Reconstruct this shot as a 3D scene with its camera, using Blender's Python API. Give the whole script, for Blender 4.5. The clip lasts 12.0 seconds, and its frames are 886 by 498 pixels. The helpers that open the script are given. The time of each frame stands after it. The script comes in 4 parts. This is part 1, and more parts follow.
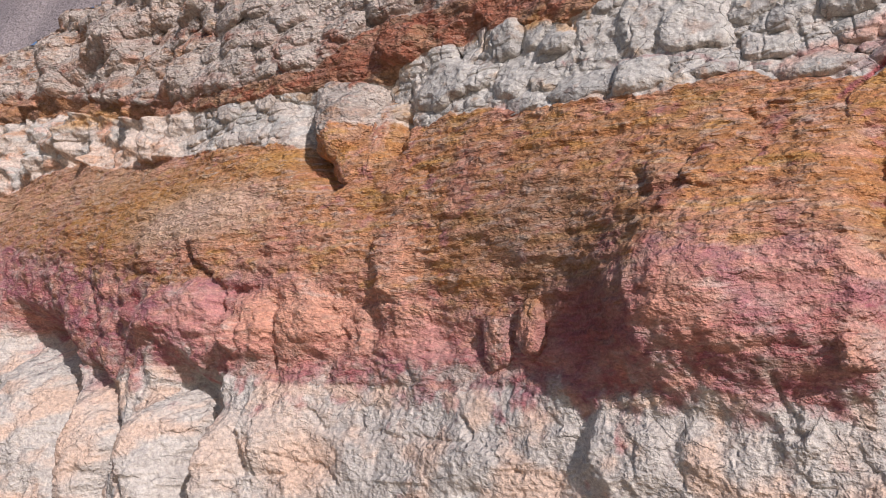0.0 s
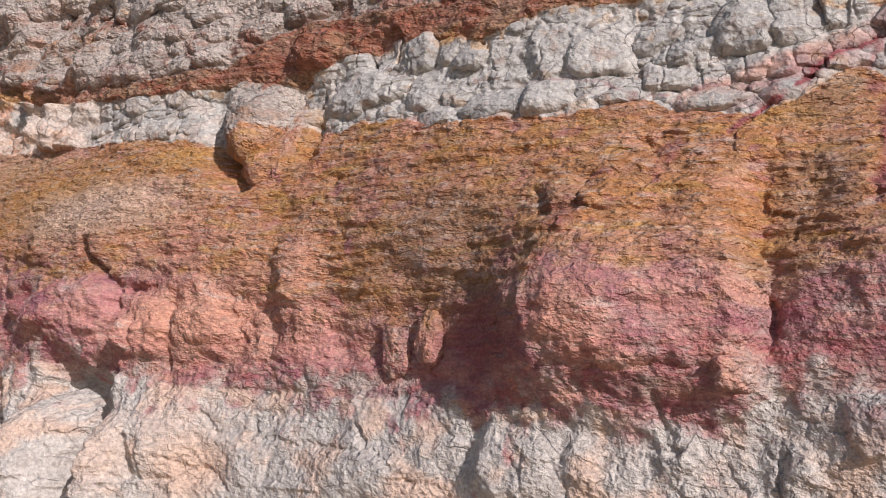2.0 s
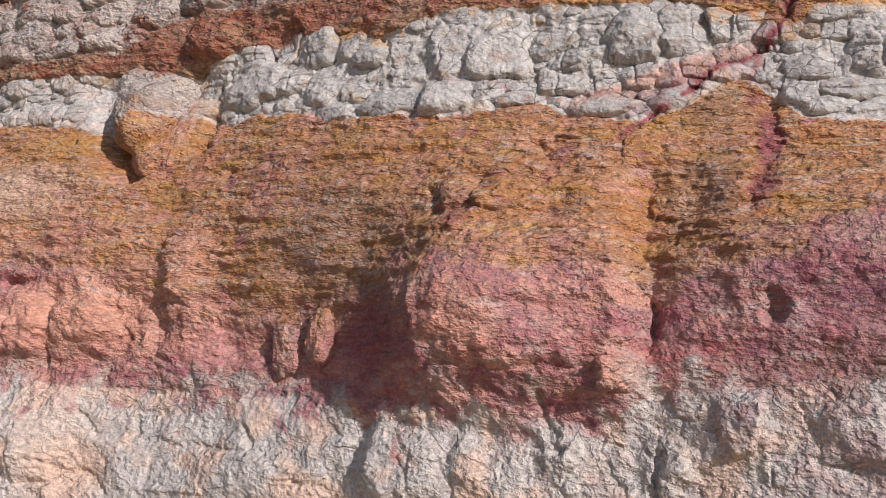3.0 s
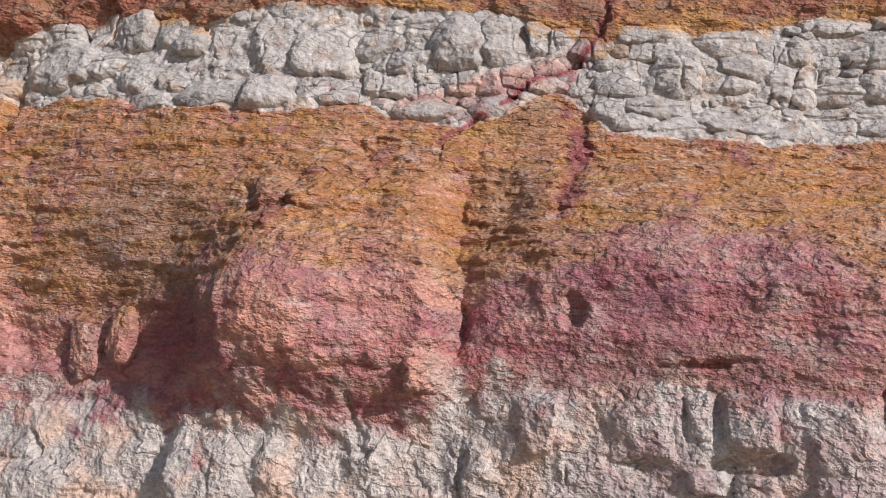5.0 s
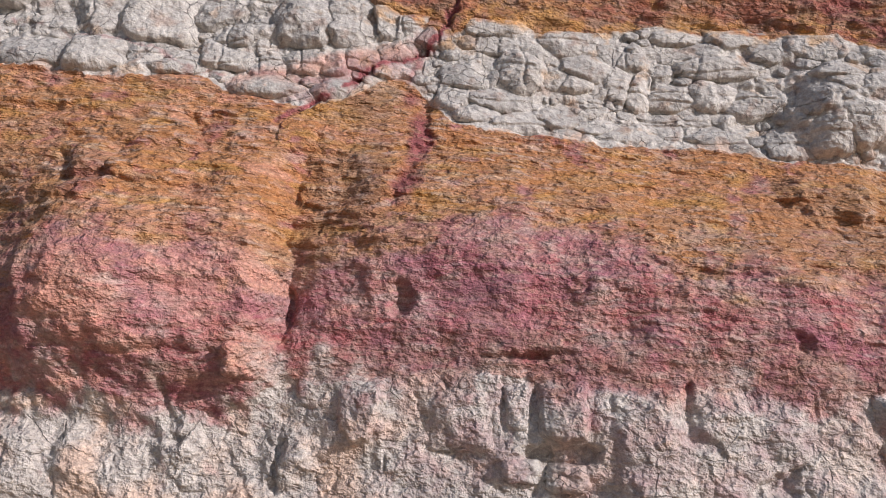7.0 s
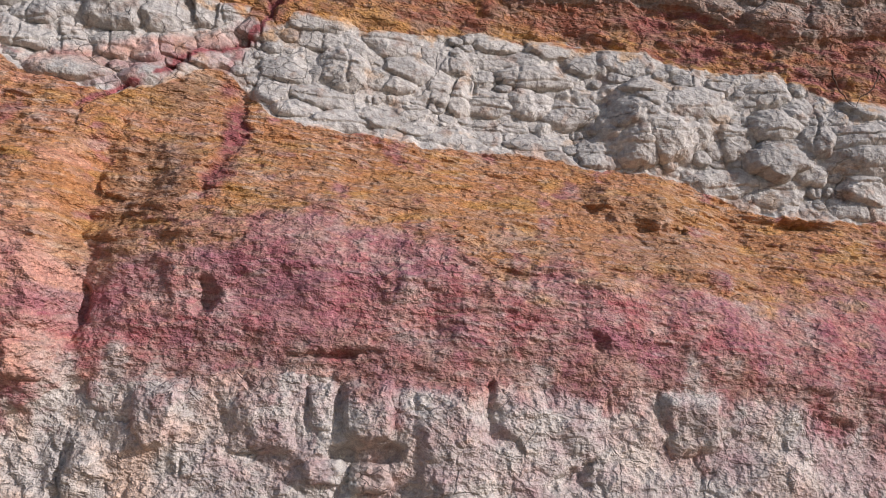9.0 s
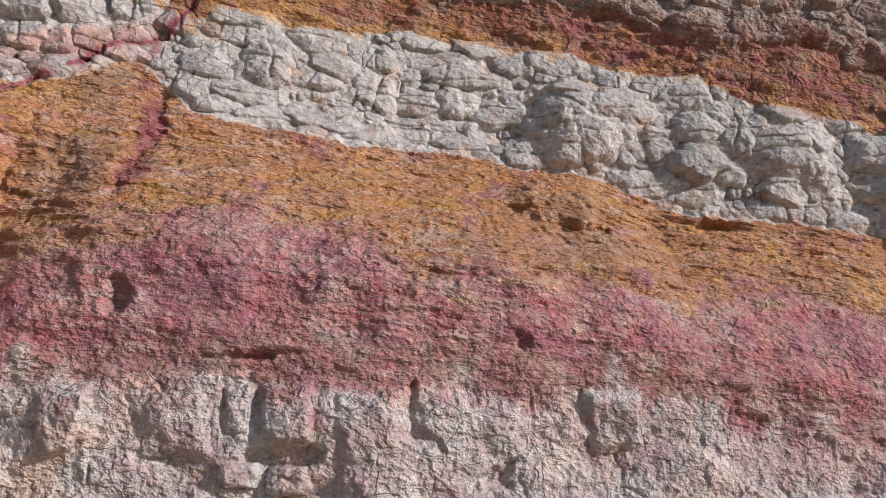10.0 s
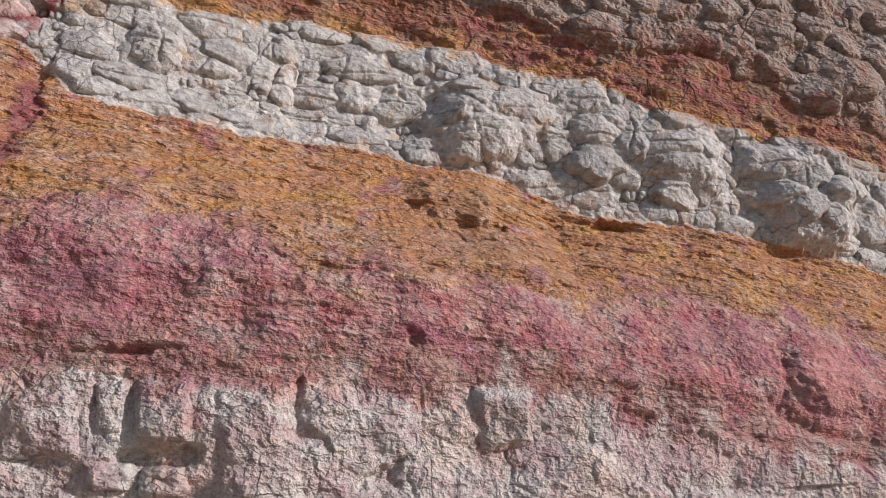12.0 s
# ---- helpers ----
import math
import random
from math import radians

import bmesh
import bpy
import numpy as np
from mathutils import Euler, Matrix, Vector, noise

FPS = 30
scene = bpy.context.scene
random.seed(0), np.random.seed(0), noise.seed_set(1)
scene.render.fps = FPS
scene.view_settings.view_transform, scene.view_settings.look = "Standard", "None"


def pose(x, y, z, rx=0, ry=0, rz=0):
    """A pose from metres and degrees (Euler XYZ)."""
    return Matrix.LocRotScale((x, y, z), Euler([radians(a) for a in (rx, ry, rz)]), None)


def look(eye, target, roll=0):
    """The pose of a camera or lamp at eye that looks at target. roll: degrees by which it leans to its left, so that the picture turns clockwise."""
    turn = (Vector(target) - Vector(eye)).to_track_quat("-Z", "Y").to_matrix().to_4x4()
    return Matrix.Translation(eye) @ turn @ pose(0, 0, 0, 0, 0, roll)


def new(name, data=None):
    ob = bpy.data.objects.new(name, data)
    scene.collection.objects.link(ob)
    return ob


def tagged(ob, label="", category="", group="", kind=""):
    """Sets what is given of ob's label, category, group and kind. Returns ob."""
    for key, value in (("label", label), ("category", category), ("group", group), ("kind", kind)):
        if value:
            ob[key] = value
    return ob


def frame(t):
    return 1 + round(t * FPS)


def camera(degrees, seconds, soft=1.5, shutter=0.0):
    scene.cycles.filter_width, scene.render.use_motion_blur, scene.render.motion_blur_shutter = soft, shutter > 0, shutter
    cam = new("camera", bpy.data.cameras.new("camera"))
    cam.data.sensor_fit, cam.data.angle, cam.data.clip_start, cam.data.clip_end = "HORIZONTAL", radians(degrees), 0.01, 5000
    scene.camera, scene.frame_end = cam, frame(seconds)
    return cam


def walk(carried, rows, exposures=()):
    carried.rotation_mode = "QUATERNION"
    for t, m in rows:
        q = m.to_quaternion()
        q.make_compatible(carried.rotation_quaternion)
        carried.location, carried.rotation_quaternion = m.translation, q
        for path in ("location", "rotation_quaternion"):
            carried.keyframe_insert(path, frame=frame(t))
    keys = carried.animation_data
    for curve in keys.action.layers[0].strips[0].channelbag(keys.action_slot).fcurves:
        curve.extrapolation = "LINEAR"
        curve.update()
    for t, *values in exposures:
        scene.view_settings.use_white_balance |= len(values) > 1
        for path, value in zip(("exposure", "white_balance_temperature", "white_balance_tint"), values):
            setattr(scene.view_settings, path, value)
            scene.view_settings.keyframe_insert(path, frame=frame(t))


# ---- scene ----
cam = camera(57.7, 12.0, soft=1.0)
PATH = [
    (0, (-0.032, -0.018, 1.631), (-1.336, 1.45, 2.008), -1.2),
    (0.5, (-0.007, -0.017, 1.62), (-1.282, 1.479, 1.985), -0.6),
    (1, (0.046, -0.033, 1.632), (-1.195, 1.489, 2.01), -0.2),
    (1.5, (0.124, 0.006, 1.611), (-1.082, 1.555, 1.995), 0.1),
    (2, (0.197, 0.047, 1.619), (-0.946, 1.639, 2.018), 0.6),
    (2.5, (0.282, 0.124, 1.602), (-0.759, 1.783, 2.007), 0.5),
    (3, (0.363, 0.227, 1.602), (-0.592, 1.937, 2.005), 0.5),
    (3.5, (0.458, 0.337, 1.597), (-0.408, 2.093, 2.002), 0.5),
    (5.5, (0.814, 0.548, 1.583), (0.275, 2.43, 1.994), 0.1),
    (6, (0.901, 0.639, 1.574), (0.438, 2.542, 1.979), 0.4),
    (6.5, (1.012, 0.718, 1.582), (0.625, 2.64, 1.977), 0.5),
    (7, (1.126, 0.764, 1.568), (0.823, 2.701, 1.959), 0.7),
    (7.5, (1.281, 0.834, 1.54), (1.084, 2.785, 1.93), 0.3),
    (9.5, (1.734, 0.911, 1.538), (1.858, 2.867, 1.94), -0.4),
    (10, (1.86, 0.966, 1.506), (2.055, 2.915, 1.91), -0.9),
    (10.5, (1.935, 1.01, 1.493), (2.202, 2.951, 1.896), -0.8),
    (11, (2.007, 1.044, 1.479), (2.339, 2.974, 1.883), -1.0),
    (11.5, (2.037, 1.102, 1.449), (2.412, 3.025, 1.855), -0.9),
    (12, (2.108, 1.116, 1.431), (2.517, 3.031, 1.841), -1.2),
]
walk(cam, [(t, look(eye, target, roll)) for t, eye, target, roll in PATH],
     [(0, -0.42, 6100, 18), (6, -0.37, 6100, 18), (12, -0.43, 6050, 18)])

# ---- light ----
SUN_TO = Vector((2.4, -1.1, 1.20)).normalized()      # towards the sun
world = bpy.data.worlds.new("sky")
scene.world = world
world.use_nodes = True
wn = world.node_tree.nodes
sky = wn.new("ShaderNodeTexSky")
sky.sky_type, sky.sun_disc = "NISHITA", False
sky.sun_elevation = math.asin(SUN_TO.z)
sky.sun_rotation = math.atan2(SUN_TO.x, SUN_TO.y)
wn["Background"].inputs["Strength"].default_value = 0.105
world.node_tree.links.new(sky.outputs["Color"], wn["Background"].inputs["Color"])
sun_data = bpy.data.lights.new("sun", "SUN")
sun_data.energy, sun_data.angle, sun_data.color = 5.0, radians(0.6), (1.0, 0.95, 0.88)
sun = new("sun", sun_data)
sun.matrix_world = Matrix.Translation((20, -25, 25)) @ SUN_TO.to_track_quat("Z", "Y").to_matrix().to_4x4()

# ---- materials ----
PIGMENTS = ("ochre", "crimson", "mauve", "salmon", "yellow", "rust", "brown", "pale", "peach", "wine", "rose")
TONES = {
    "ochre": (0.50, 0.232, 0.096), "crimson": (0.43, 0.142, 0.148), "mauve": (0.36, 0.138, 0.172),
    "salmon": (0.68, 0.345, 0.24), "yellow": (0.54, 0.288, 0.09), "rust": (0.34, 0.125, 0.078),
    "brown": (0.30, 0.185, 0.13), "pale": (0.57, 0.50, 0.44), "peach": (0.69, 0.50, 0.385), "wine": (0.31, 0.10, 0.105),
    "rose": (0.56, 0.265, 0.24),
}


def node(tree, kind, **values):
    n = tree.nodes.new(kind)
    for key, value in values.items():
        n.inputs[key].default_value = value
    return n


def mix(tree, fac, a, b, blend="MIX"):
    n = tree.nodes.new("ShaderNodeMix")
    n.data_type, n.blend_type = "RGBA", blend
    for slot, v in ((0, fac), (6, a), (7, b)):
        if isinstance(v, (tuple, float)):
            n.inputs[slot].default_value = (*v, 1) if isinstance(v, tuple) else v
        else:
            tree.links.new(v, n.inputs[slot])
    return n.outputs[2]


def noise_tex(tree, vector, scale, detail, rough=0.6):
    n = node(tree, "ShaderNodeTexNoise", Scale=scale, Detail=detail, Roughness=rough)
    tree.links.new(vector, n.inputs["Vector"])
    return n.outputs["Fac"]


def span(tree, value, a, b, lo=0.0, hi=1.0, smooth=False):
    n = node(tree, "ShaderNodeMapRange")
    for i, v in ((1, a), (2, b), (3, lo), (4, hi)):
        n.inputs[i].default_value = v
    if smooth:
        n.interpolation_type = "SMOOTHSTEP"
    tree.links.new(value, n.inputs[0])
    return n.outputs[0]


def rock(name, base, alt, chip=(0.8, 0.8, 0.8), grain=1.0, swell=1.0, lens=0.0, vary=0.0, rough=0.93, dust=(0.58, 0.46, 0.38), speck=0.12, cracks=0.0, crack_scale=1.6, squat=1.3):
    """Weathered sandstone: two base tones, iron pigments by attribute, a chiselled surface, thin lenses along the bedding. Heights in metres."""
    m = bpy.data.materials.new(name)
    m.use_nodes = True
    t = m.node_tree
    bsdf = t.nodes["Principled BSDF"]

    def vec(op, a, b):
        n = t.nodes.new("ShaderNodeVectorMath")
        n.operation = op
        for k, v in enumerate((a, b)):
            if isinstance(v, tuple):
                n.inputs[k].default_value = v
            else:
                t.links.new(v, n.inputs[k])
        return n.outputs["Value" if op == "DOT_PRODUCT" else 0]

    def calc(op, a, b):
        n = t.nodes.new("ShaderNodeMath")
        n.operation = op
        for k, v in enumerate((a, b)):
            if isinstance(v, float):
                n.inputs[k].default_value = v
            else:
                t.links.new(v, n.inputs[k])
        return n.outputs[0]

    where = vec("ADD", t.nodes.new("ShaderNodeTexCoord").outputs["Object"], t.nodes.new("ShaderNodeObjectInfo").outputs["Location"])
    broad = noise_tex(t, where, 2.3, 5, 0.62)
    mid = noise_tex(t, where, 11.0, 3, 0.5)
    fine = noise_tex(t, where, 52.0, 2, 0.5)
    crumb = noise_tex(t, where, 24.0, 2, 0.5)
    warp = node(t, "ShaderNodeTexNoise", Scale=7.0, Detail=4.0, Roughness=0.65)
    t.links.new(where, warp.inputs["Vector"])
    bent = vec("ADD", where, vec("MULTIPLY", vec("SUBTRACT", warp.outputs["Color"], (0.5, 0.5, 0.5)), (0.16, 0.16, 0.12)))
    split = t.nodes.new("ShaderNodeSeparateXYZ")
    t.links.new(bent, split.inputs[0])
    along = calc("ADD", split.outputs[0], calc("MULTIPLY", split.outputs[1], 0.7))
    rise = calc("ADD", split.outputs[2], calc("MULTIPLY", split.outputs[1], 0.3))

    def plane(x, y, sx, sy):
        n = t.nodes.new("ShaderNodeCombineXYZ")
        t.links.new(calc("MULTIPLY", x, sx), n.inputs[0])
        t.links.new(calc("MULTIPLY", y, sy), n.inputs[1])
        return n.outputs[0]

    def cell(vector):
        n = node(t, "ShaderNodeTexVoronoi", Scale=1.0)
        n.voronoi_dimensions = "2D"
        t.links.new(vector, n.inputs["Vector"])
        c = t.nodes.new("ShaderNodeSeparateColor")
        t.links.new(n.outputs["Color"], c.inputs[0])
        return c.outputs

    def chiselled(scale, twist, detail, rough_by):
        n = node(t, "ShaderNodeTexNoise", Scale=scale, Detail=detail, Roughness=rough_by, Distortion=twist)
        t.links.new(squashed, n.inputs["Vector"])
        return n.outputs["Fac"]

    squashed = vec("MULTIPLY", where, (1.0, 1.0, squat))
    pecked, hacked = chiselled(16.0, 0.25, 2.5, 0.45), chiselled(6.0, 0.3, 3.0, 0.45)
    crease = calc("ABSOLUTE", calc("SUBTRACT", hacked, 0.5), 0.0)
    height = calc("MULTIPLY", fine, 0.014 * grain)
    height = calc("ADD", height, calc("MULTIPLY", mid, 0.04 * swell))
    height = calc("ADD", height, calc("MULTIPLY", pecked, 0.064 * chip[1]))
    height = calc("ADD", height, calc("MULTIPLY", hacked, 0.14 * chip[0]))
    height = calc("ADD", height, calc("MULTIPLY", crease, 0.07 * chip[2]))
    col = mix(t, span(t, broad, 0.36, 0.64), base, alt)
    layer = None
    if lens:
        a = node(t, "ShaderNodeAttribute")
        a.attribute_name = "bedding"
        bed_at = calc("ADD", a.outputs["Fac"], calc("MULTIPLY", calc("SUBTRACT", mid, 0.5), 0.09))
        layer = cell(plane(along, bed_at, 4.2, 24.0))
        leaf = cell(plane(along, bed_at, 8.0, 62.0))
        shown = span(t, noise_tex(t, where, 1.7, 4, 0.65), 0.40, 0.62, 0.25, 1.0)
        height = calc("ADD", height, calc("MULTIPLY", calc("MULTIPLY", layer[0], shown), 0.018 * lens))
        height = calc("ADD", height, calc("MULTIPLY", calc("MULTIPLY", leaf[0], shown), 0.007 * lens))
    for k, p in enumerate(PIGMENTS):
        a = node(t, "ShaderNodeAttribute")
        a.attribute_name = p
        source = mid if k % 3 != 1 else (layer[1] if layer else crumb)
        jitter = span(t, source, 0.0, 1.0, -0.2, 0.2)
        col = mix(t, span(t, calc("ADD", a.outputs["Fac"], jitter), 0.08, 0.92), col, TONES[p])
    if lens:
        col = mix(t, span(t, layer[2], 0.72, 0.95, 0.0, 0.28 * min(lens, 1.0)), col, (0.60, 0.45, 0.31))
        col = mix(t, span(t, leaf[2], 0.30, 0.05, 0.0, 0.25 * min(lens, 1.0)), col, (0.30, 0.155, 0.10))
        col = mix(t, 1.0, col, mix(t, leaf[1], (0.88, 0.87, 0.86), (1.12, 1.12, 1.12)), "MULTIPLY")
    col = mix(t, 1.0, col, mix(t, span(t, pecked, 0.35, 0.65), (0.86, 0.85, 0.85), (1.12, 1.12, 1.11)), "MULTIPLY")
    col = mix(t, span(t, crumb, 0.53, 0.70, 0.0, speck), col, dust)
    col = mix(t, span(t, crumb, 0.45, 0.28, 0.0, speck), col, tuple(c * 0.45 for c in base))
    col = mix(t, 1.0, col, mix(t, span(t, fine, 0.3, 0.7), (0.84, 0.83, 0.82), (1.13, 1.13, 1.13)), "MULTIPLY")
    col = mix(t, 1.0, col, mix(t, span(t, mid, 0.32, 0.68), (0.84, 0.82, 0.82), (1.13, 1.13, 1.12)), "MULTIPLY")
    if vary:
        info = t.nodes.new("ShaderNodeObjectInfo").outputs["Random"]
        col = mix(t, 1.0, col, mix(t, info, (1 - vary, 1 - vary, 1 - vary), (1 + vary, 1 + vary * 0.9, 1 + vary * 0.75)), "MULTIPLY")
    t.links.new(col, bsdf.inputs["Base Color"])
    bsdf.inputs["Roughness"].default_value = rough
    bsdf.inputs["Specular IOR Level"].default_value = 0.2
    if cracks:
        edge = node(t, "ShaderNodeTexVoronoi", Scale=crack_scale)
        edge.voronoi_dimensions, edge.feature = "2D", "DISTANCE_TO_EDGE"
        t.links.new(plane(along, rise, 1.0, 1.5), edge.inputs["Vector"])
        gap = calc("MULTIPLY", span(t, edge.outputs["Distance"], 0.03, 0.0), span(t, noise_tex(t, where, 1.9, 3, 0.6), 0.48, 0.58))
        height = calc("SUBTRACT", height, calc("MULTIPLY", gap, cracks))
    worn = node(t, "ShaderNodeAttribute")
    worn.attribute_name = "worn"
    height = calc("MULTIPLY", height, span(t, worn.outputs["Fac"], 0.0, 1.0, 1.0, 0.35))
    b = node(t, "ShaderNodeBump", Strength=1.0, Distance=1.0)
    t.links.new(height, b.inputs["Height"])
    t.links.new(b.outputs[0], bsdf.inputs["Normal"])
    return m


MAT_LOWER = rock("pale_sandstone", (0.62, 0.57, 0.515), (0.53, 0.485, 0.44), chip=(0.8, 1.0, 0.35), cracks=0.03, crack_scale=1.5, speck=0.12, dust=(0.66, 0.60, 0.55))
MAT_RED = rock("red_sandstone", (0.55, 0.46, 0.41), (0.47, 0.37, 0.33), chip=(0.7, 0.9, 0.7), lens=0.45, squat=1.7)
MAT_OCHRE = rock("ochre_sandstone", (0.46, 0.33, 0.23), (0.40, 0.26, 0.17), chip=(0.8, 0.8, 0.8), lens=0.9, squat=2.4, dust=(0.62, 0.45, 0.30))
MAT_BLOCK = rock("white_mudstone", (0.535, 0.51, 0.472), (0.455, 0.435, 0.402), chip=(0.5, 0.30, 0.35), grain=0.45, swell=0.7, vary=0.10, dust=(0.60, 0.56, 0.51), speck=0.10, cracks=0.03, crack_scale=3.0)
MAT_SEAM = rock("iron_stone", (0.34, 0.22, 0.15), (0.28, 0.16, 0.11), chip=(1.2, 1.0, 1.2), lens=0.6, squat=1.8, dust=(0.50, 0.30, 0.19))
MAT_UPPER = rock("grey_sandstone", (0.47, 0.42, 0.375), (0.37, 0.32, 0.28), chip=(1.2, 1.0, 1.2), lens=0.25, squat=1.5, speck=0.16, dust=(0.52, 0.46, 0.39))
MAT_SAND = rock("beach_sand", (0.42, 0.34, 0.25), (0.36, 0.29, 0.22), chip=(0.2, 0.3, 0.2))
MAT_HILL = rock("hill_rock", (0.36, 0.31, 0.31), (0.30, 0.26, 0.26))
MAT_ROOT = rock("root_bark", (0.16, 0.09, 0.06), (0.10, 0.06, 0.045), chip=(0.0, 0.1, 0.1), grain=0.4)

# ---- noise on arrays ----
rng = np.random.default_rng(7)
PERM = rng.permutation(512).astype(np.int64)
GX, GY = np.cos(np.arange(512) * 2.399963), np.sin(np.arange(512) * 2.399963)


def pn(x, y, seed=0):
    """Gradient noise, about -0.7 to 0.7."""
    xi, yi = np.floor(x), np.floor(y)
    xf, yf = x - xi, y - yi
    xi, yi = xi.astype(np.int64) + seed * 37, yi.astype(np.int64) + seed * 101
    u, v = xf * xf * xf * (xf * (xf * 6 - 15) + 10), yf * yf * yf * (yf * (yf * 6 - 15) + 10)

    def corner(i, j):
        h = PERM[(PERM[(xi + i) & 511] + yi + j) & 511]
        return GX[h] * (xf - i) + GY[h] * (yf - j)
    a, b = corner(0, 0), corner(0, 1)
    a = a + u * (corner(1, 0) - a)
    b = b + u * (corner(1, 1) - b)
    return a + v * (b - a)


def fbm(x, y, octaves=3, seed=0, gain=0.5):
    total, amp, f = 0.0, 1.0, 1.0
    for k in range(octaves):
        total = total + amp * pn(x * f, y * f, seed + k)
        amp, f = amp * gain, f * 2.03
    return total


def cells(x, y, seed=0):
    """Cell noise: distance to the nearest and second nearest seed, and the nearest cell's random number."""
    xi, yi = np.floor(x), np.floor(y)
    f1, f2, rnd = np.full(x.shape, 9.0), np.full(x.shape, 9.0), np.zeros(x.shape)
    for i in (-1, 0, 1):
        for j in (-1, 0, 1):
            cx, cy = xi + i, yi + j
            h = PERM[(PERM[(cx.astype(np.int64) + seed) & 511] + cy.astype(np.int64)) & 511]
            k = PERM[(h + 71) & 511]
            d = np.hypot(cx + h / 512 - x, cy + k / 512 - y)
            near = d < f1
            f2 = np.where(near, f1, np.minimum(f2, d))
            rnd = np.where(near, PERM[(k + 133) & 511] / 512, rnd)
            f1 = np.where(near, d, f1)
    return f1, f2, rnd


def ease(t):
    t = np.clip(t, 0, 1)
    return t * t * (3 - 2 * t)


def curve(x, knots):
    """A smooth line through a few knots."""
    kx, ky = np.array(knots, float).T
    m = np.gradient(ky, kx)
    i = np.clip(np.searchsorted(kx, x) - 1, 0, len(kx) - 2)
    h = kx[i + 1] - kx[i]
    t = np.clip((x - kx[i]) / h, 0, 1)
    return ((2 * t**3 - 3 * t**2 + 1) * ky[i] + (t**3 - 2 * t**2 + t) * h * m[i]
            + (-2 * t**3 + 3 * t**2) * ky[i + 1] + (t**3 - t**2) * h * m[i + 1])


def lines(x, knots):
    kx, ky = np.array(knots, float).T
    return np.interp(x, kx, ky)


# ---- the cliff's plan: x along the face, z up, y away from the viewer ----
FOOT = [(-34, 6.5), (-28, 7.6), (-24, 8.0), (-19, 8.2), (-16, 8.15), (-14, 8.2), (-13, 8.4), (-11.5, 8.85), (-10, 9.2), (-6, 9.25), (-2, 9.5), (2, 9.75),
        (6, 10.35), (10, 10.9), (20, 12.5)]
SETBACK = [(-30, 0.8), (-19, 0.8), (-15, 0.9), (-13, 0.9), (-10, 0.75), (-6, 0.8), (-2, 1.3), (0, 1.65), (3, 2.1), (5, 1.9), (8, 1.6), (20, 1.5)]
BENCH = [(-26, 7.5), (-22, 7.9), (-18, 7.4), (-15, 6.9), (-13, 6.9), (-10, 6.75), (-7, 6.2), (-4.8, 5.9), (-3.9, 6.0), (-3.4, 5.75), (-2.3, 5.5),
         (-0.5, 5.36), (2, 5.0), (4, 4.75), (5, 4.6), (6.1, 4.05), (8.3, 3.9), (10.9, 3.35), (14, 2.9)]
# where one bed gives way to the next
RED_BASE = [(-29, 4.2), (-22.97, 3.77), (-20.96, 3.42), (-19.02, 2.7), (-16.66, 2.3), (-15.28, 2.5), (-13.75, 2.35), (-12.4, 2.17), (-11, 2),
    (-9.31, 1.95), (-8.33, 1.79), (-7.05, 1.88), (-6.48, 1.71), (-5.29, 1.69), (-4.61, 1.63), (-4.15, 1.73), (-3.27, 1.57), (-2.72, 1.51),
    (-2.38, 1.64), (-2.05, 1.9), (-1.61, 1.83), (0.22, 1.98), (1.29, 1.8), (3.21, 1.8), (5.42, 1.75), (6.42, 1.5), (7.04, 1.25), (8.57, 0.9),
    (10.3, 0.62), (14, 0.3)]
OCHRE_BASE = [(-29, 6.9), (-23.84, 6.28), (-19.08, 5.03), (-15.68, 4.23), (-14, 4.04), (-12.34, 4.2), (-10.55, 3.73), (-8.67, 3.16), (-7.01, 2.84),
    (-5.06, 3.16), (-4.26, 3.56), (-3.49, 3.29), (-2.77, 3.39), (-2.15, 3.15), (-1.17, 3.41), (-0.51, 3.39), (0.12, 3.83), (0.77, 3.75), (1.7, 3.6),
    (2.4, 3), (3.42, 3.11), (6.2, 2.83), (7.37, 3.05), (8.93, 2.67), (9.73, 2.98), (10.33, 2.54), (11.3, 2.38), (14, 1.9)]
OCHRE_TOP = [(-29, 8.2), (-25.98, 8.1), (-23.26, 8.3), (-21.27, 8.21), (-19.11, 7.58), (-16.87, 7.3), (-15.21, 7.11), (-13.79, 6.97), (-11.65, 6.55),
    (-11.22, 6.75), (-10.07, 6.74), (-9.22, 6.42), (-8.69, 6.54), (-7.7, 6.38), (-7.04, 6.15), (-4.76, 5.85), (-4.26, 5.93), (-3.7, 5.97),
    (-3.37, 5.71), (-2.53, 5.55), (-2.22, 5.45), (-1.8, 5.66), (-1.45, 5.93), (-1.1, 6.05), (-0.85, 5.88), (-0.6, 5.58), (-0.3, 5.34), (0.13, 5.22), (1, 5.2),
    (1.76, 5.08), (3.05, 5.14), (3.87, 4.97), (5.07, 4.9), (5.94, 4.6), (6.66, 4.3), (8.72, 4.2), (10.32, 3.96), (11.46, 3.77), (14, 3.2)]
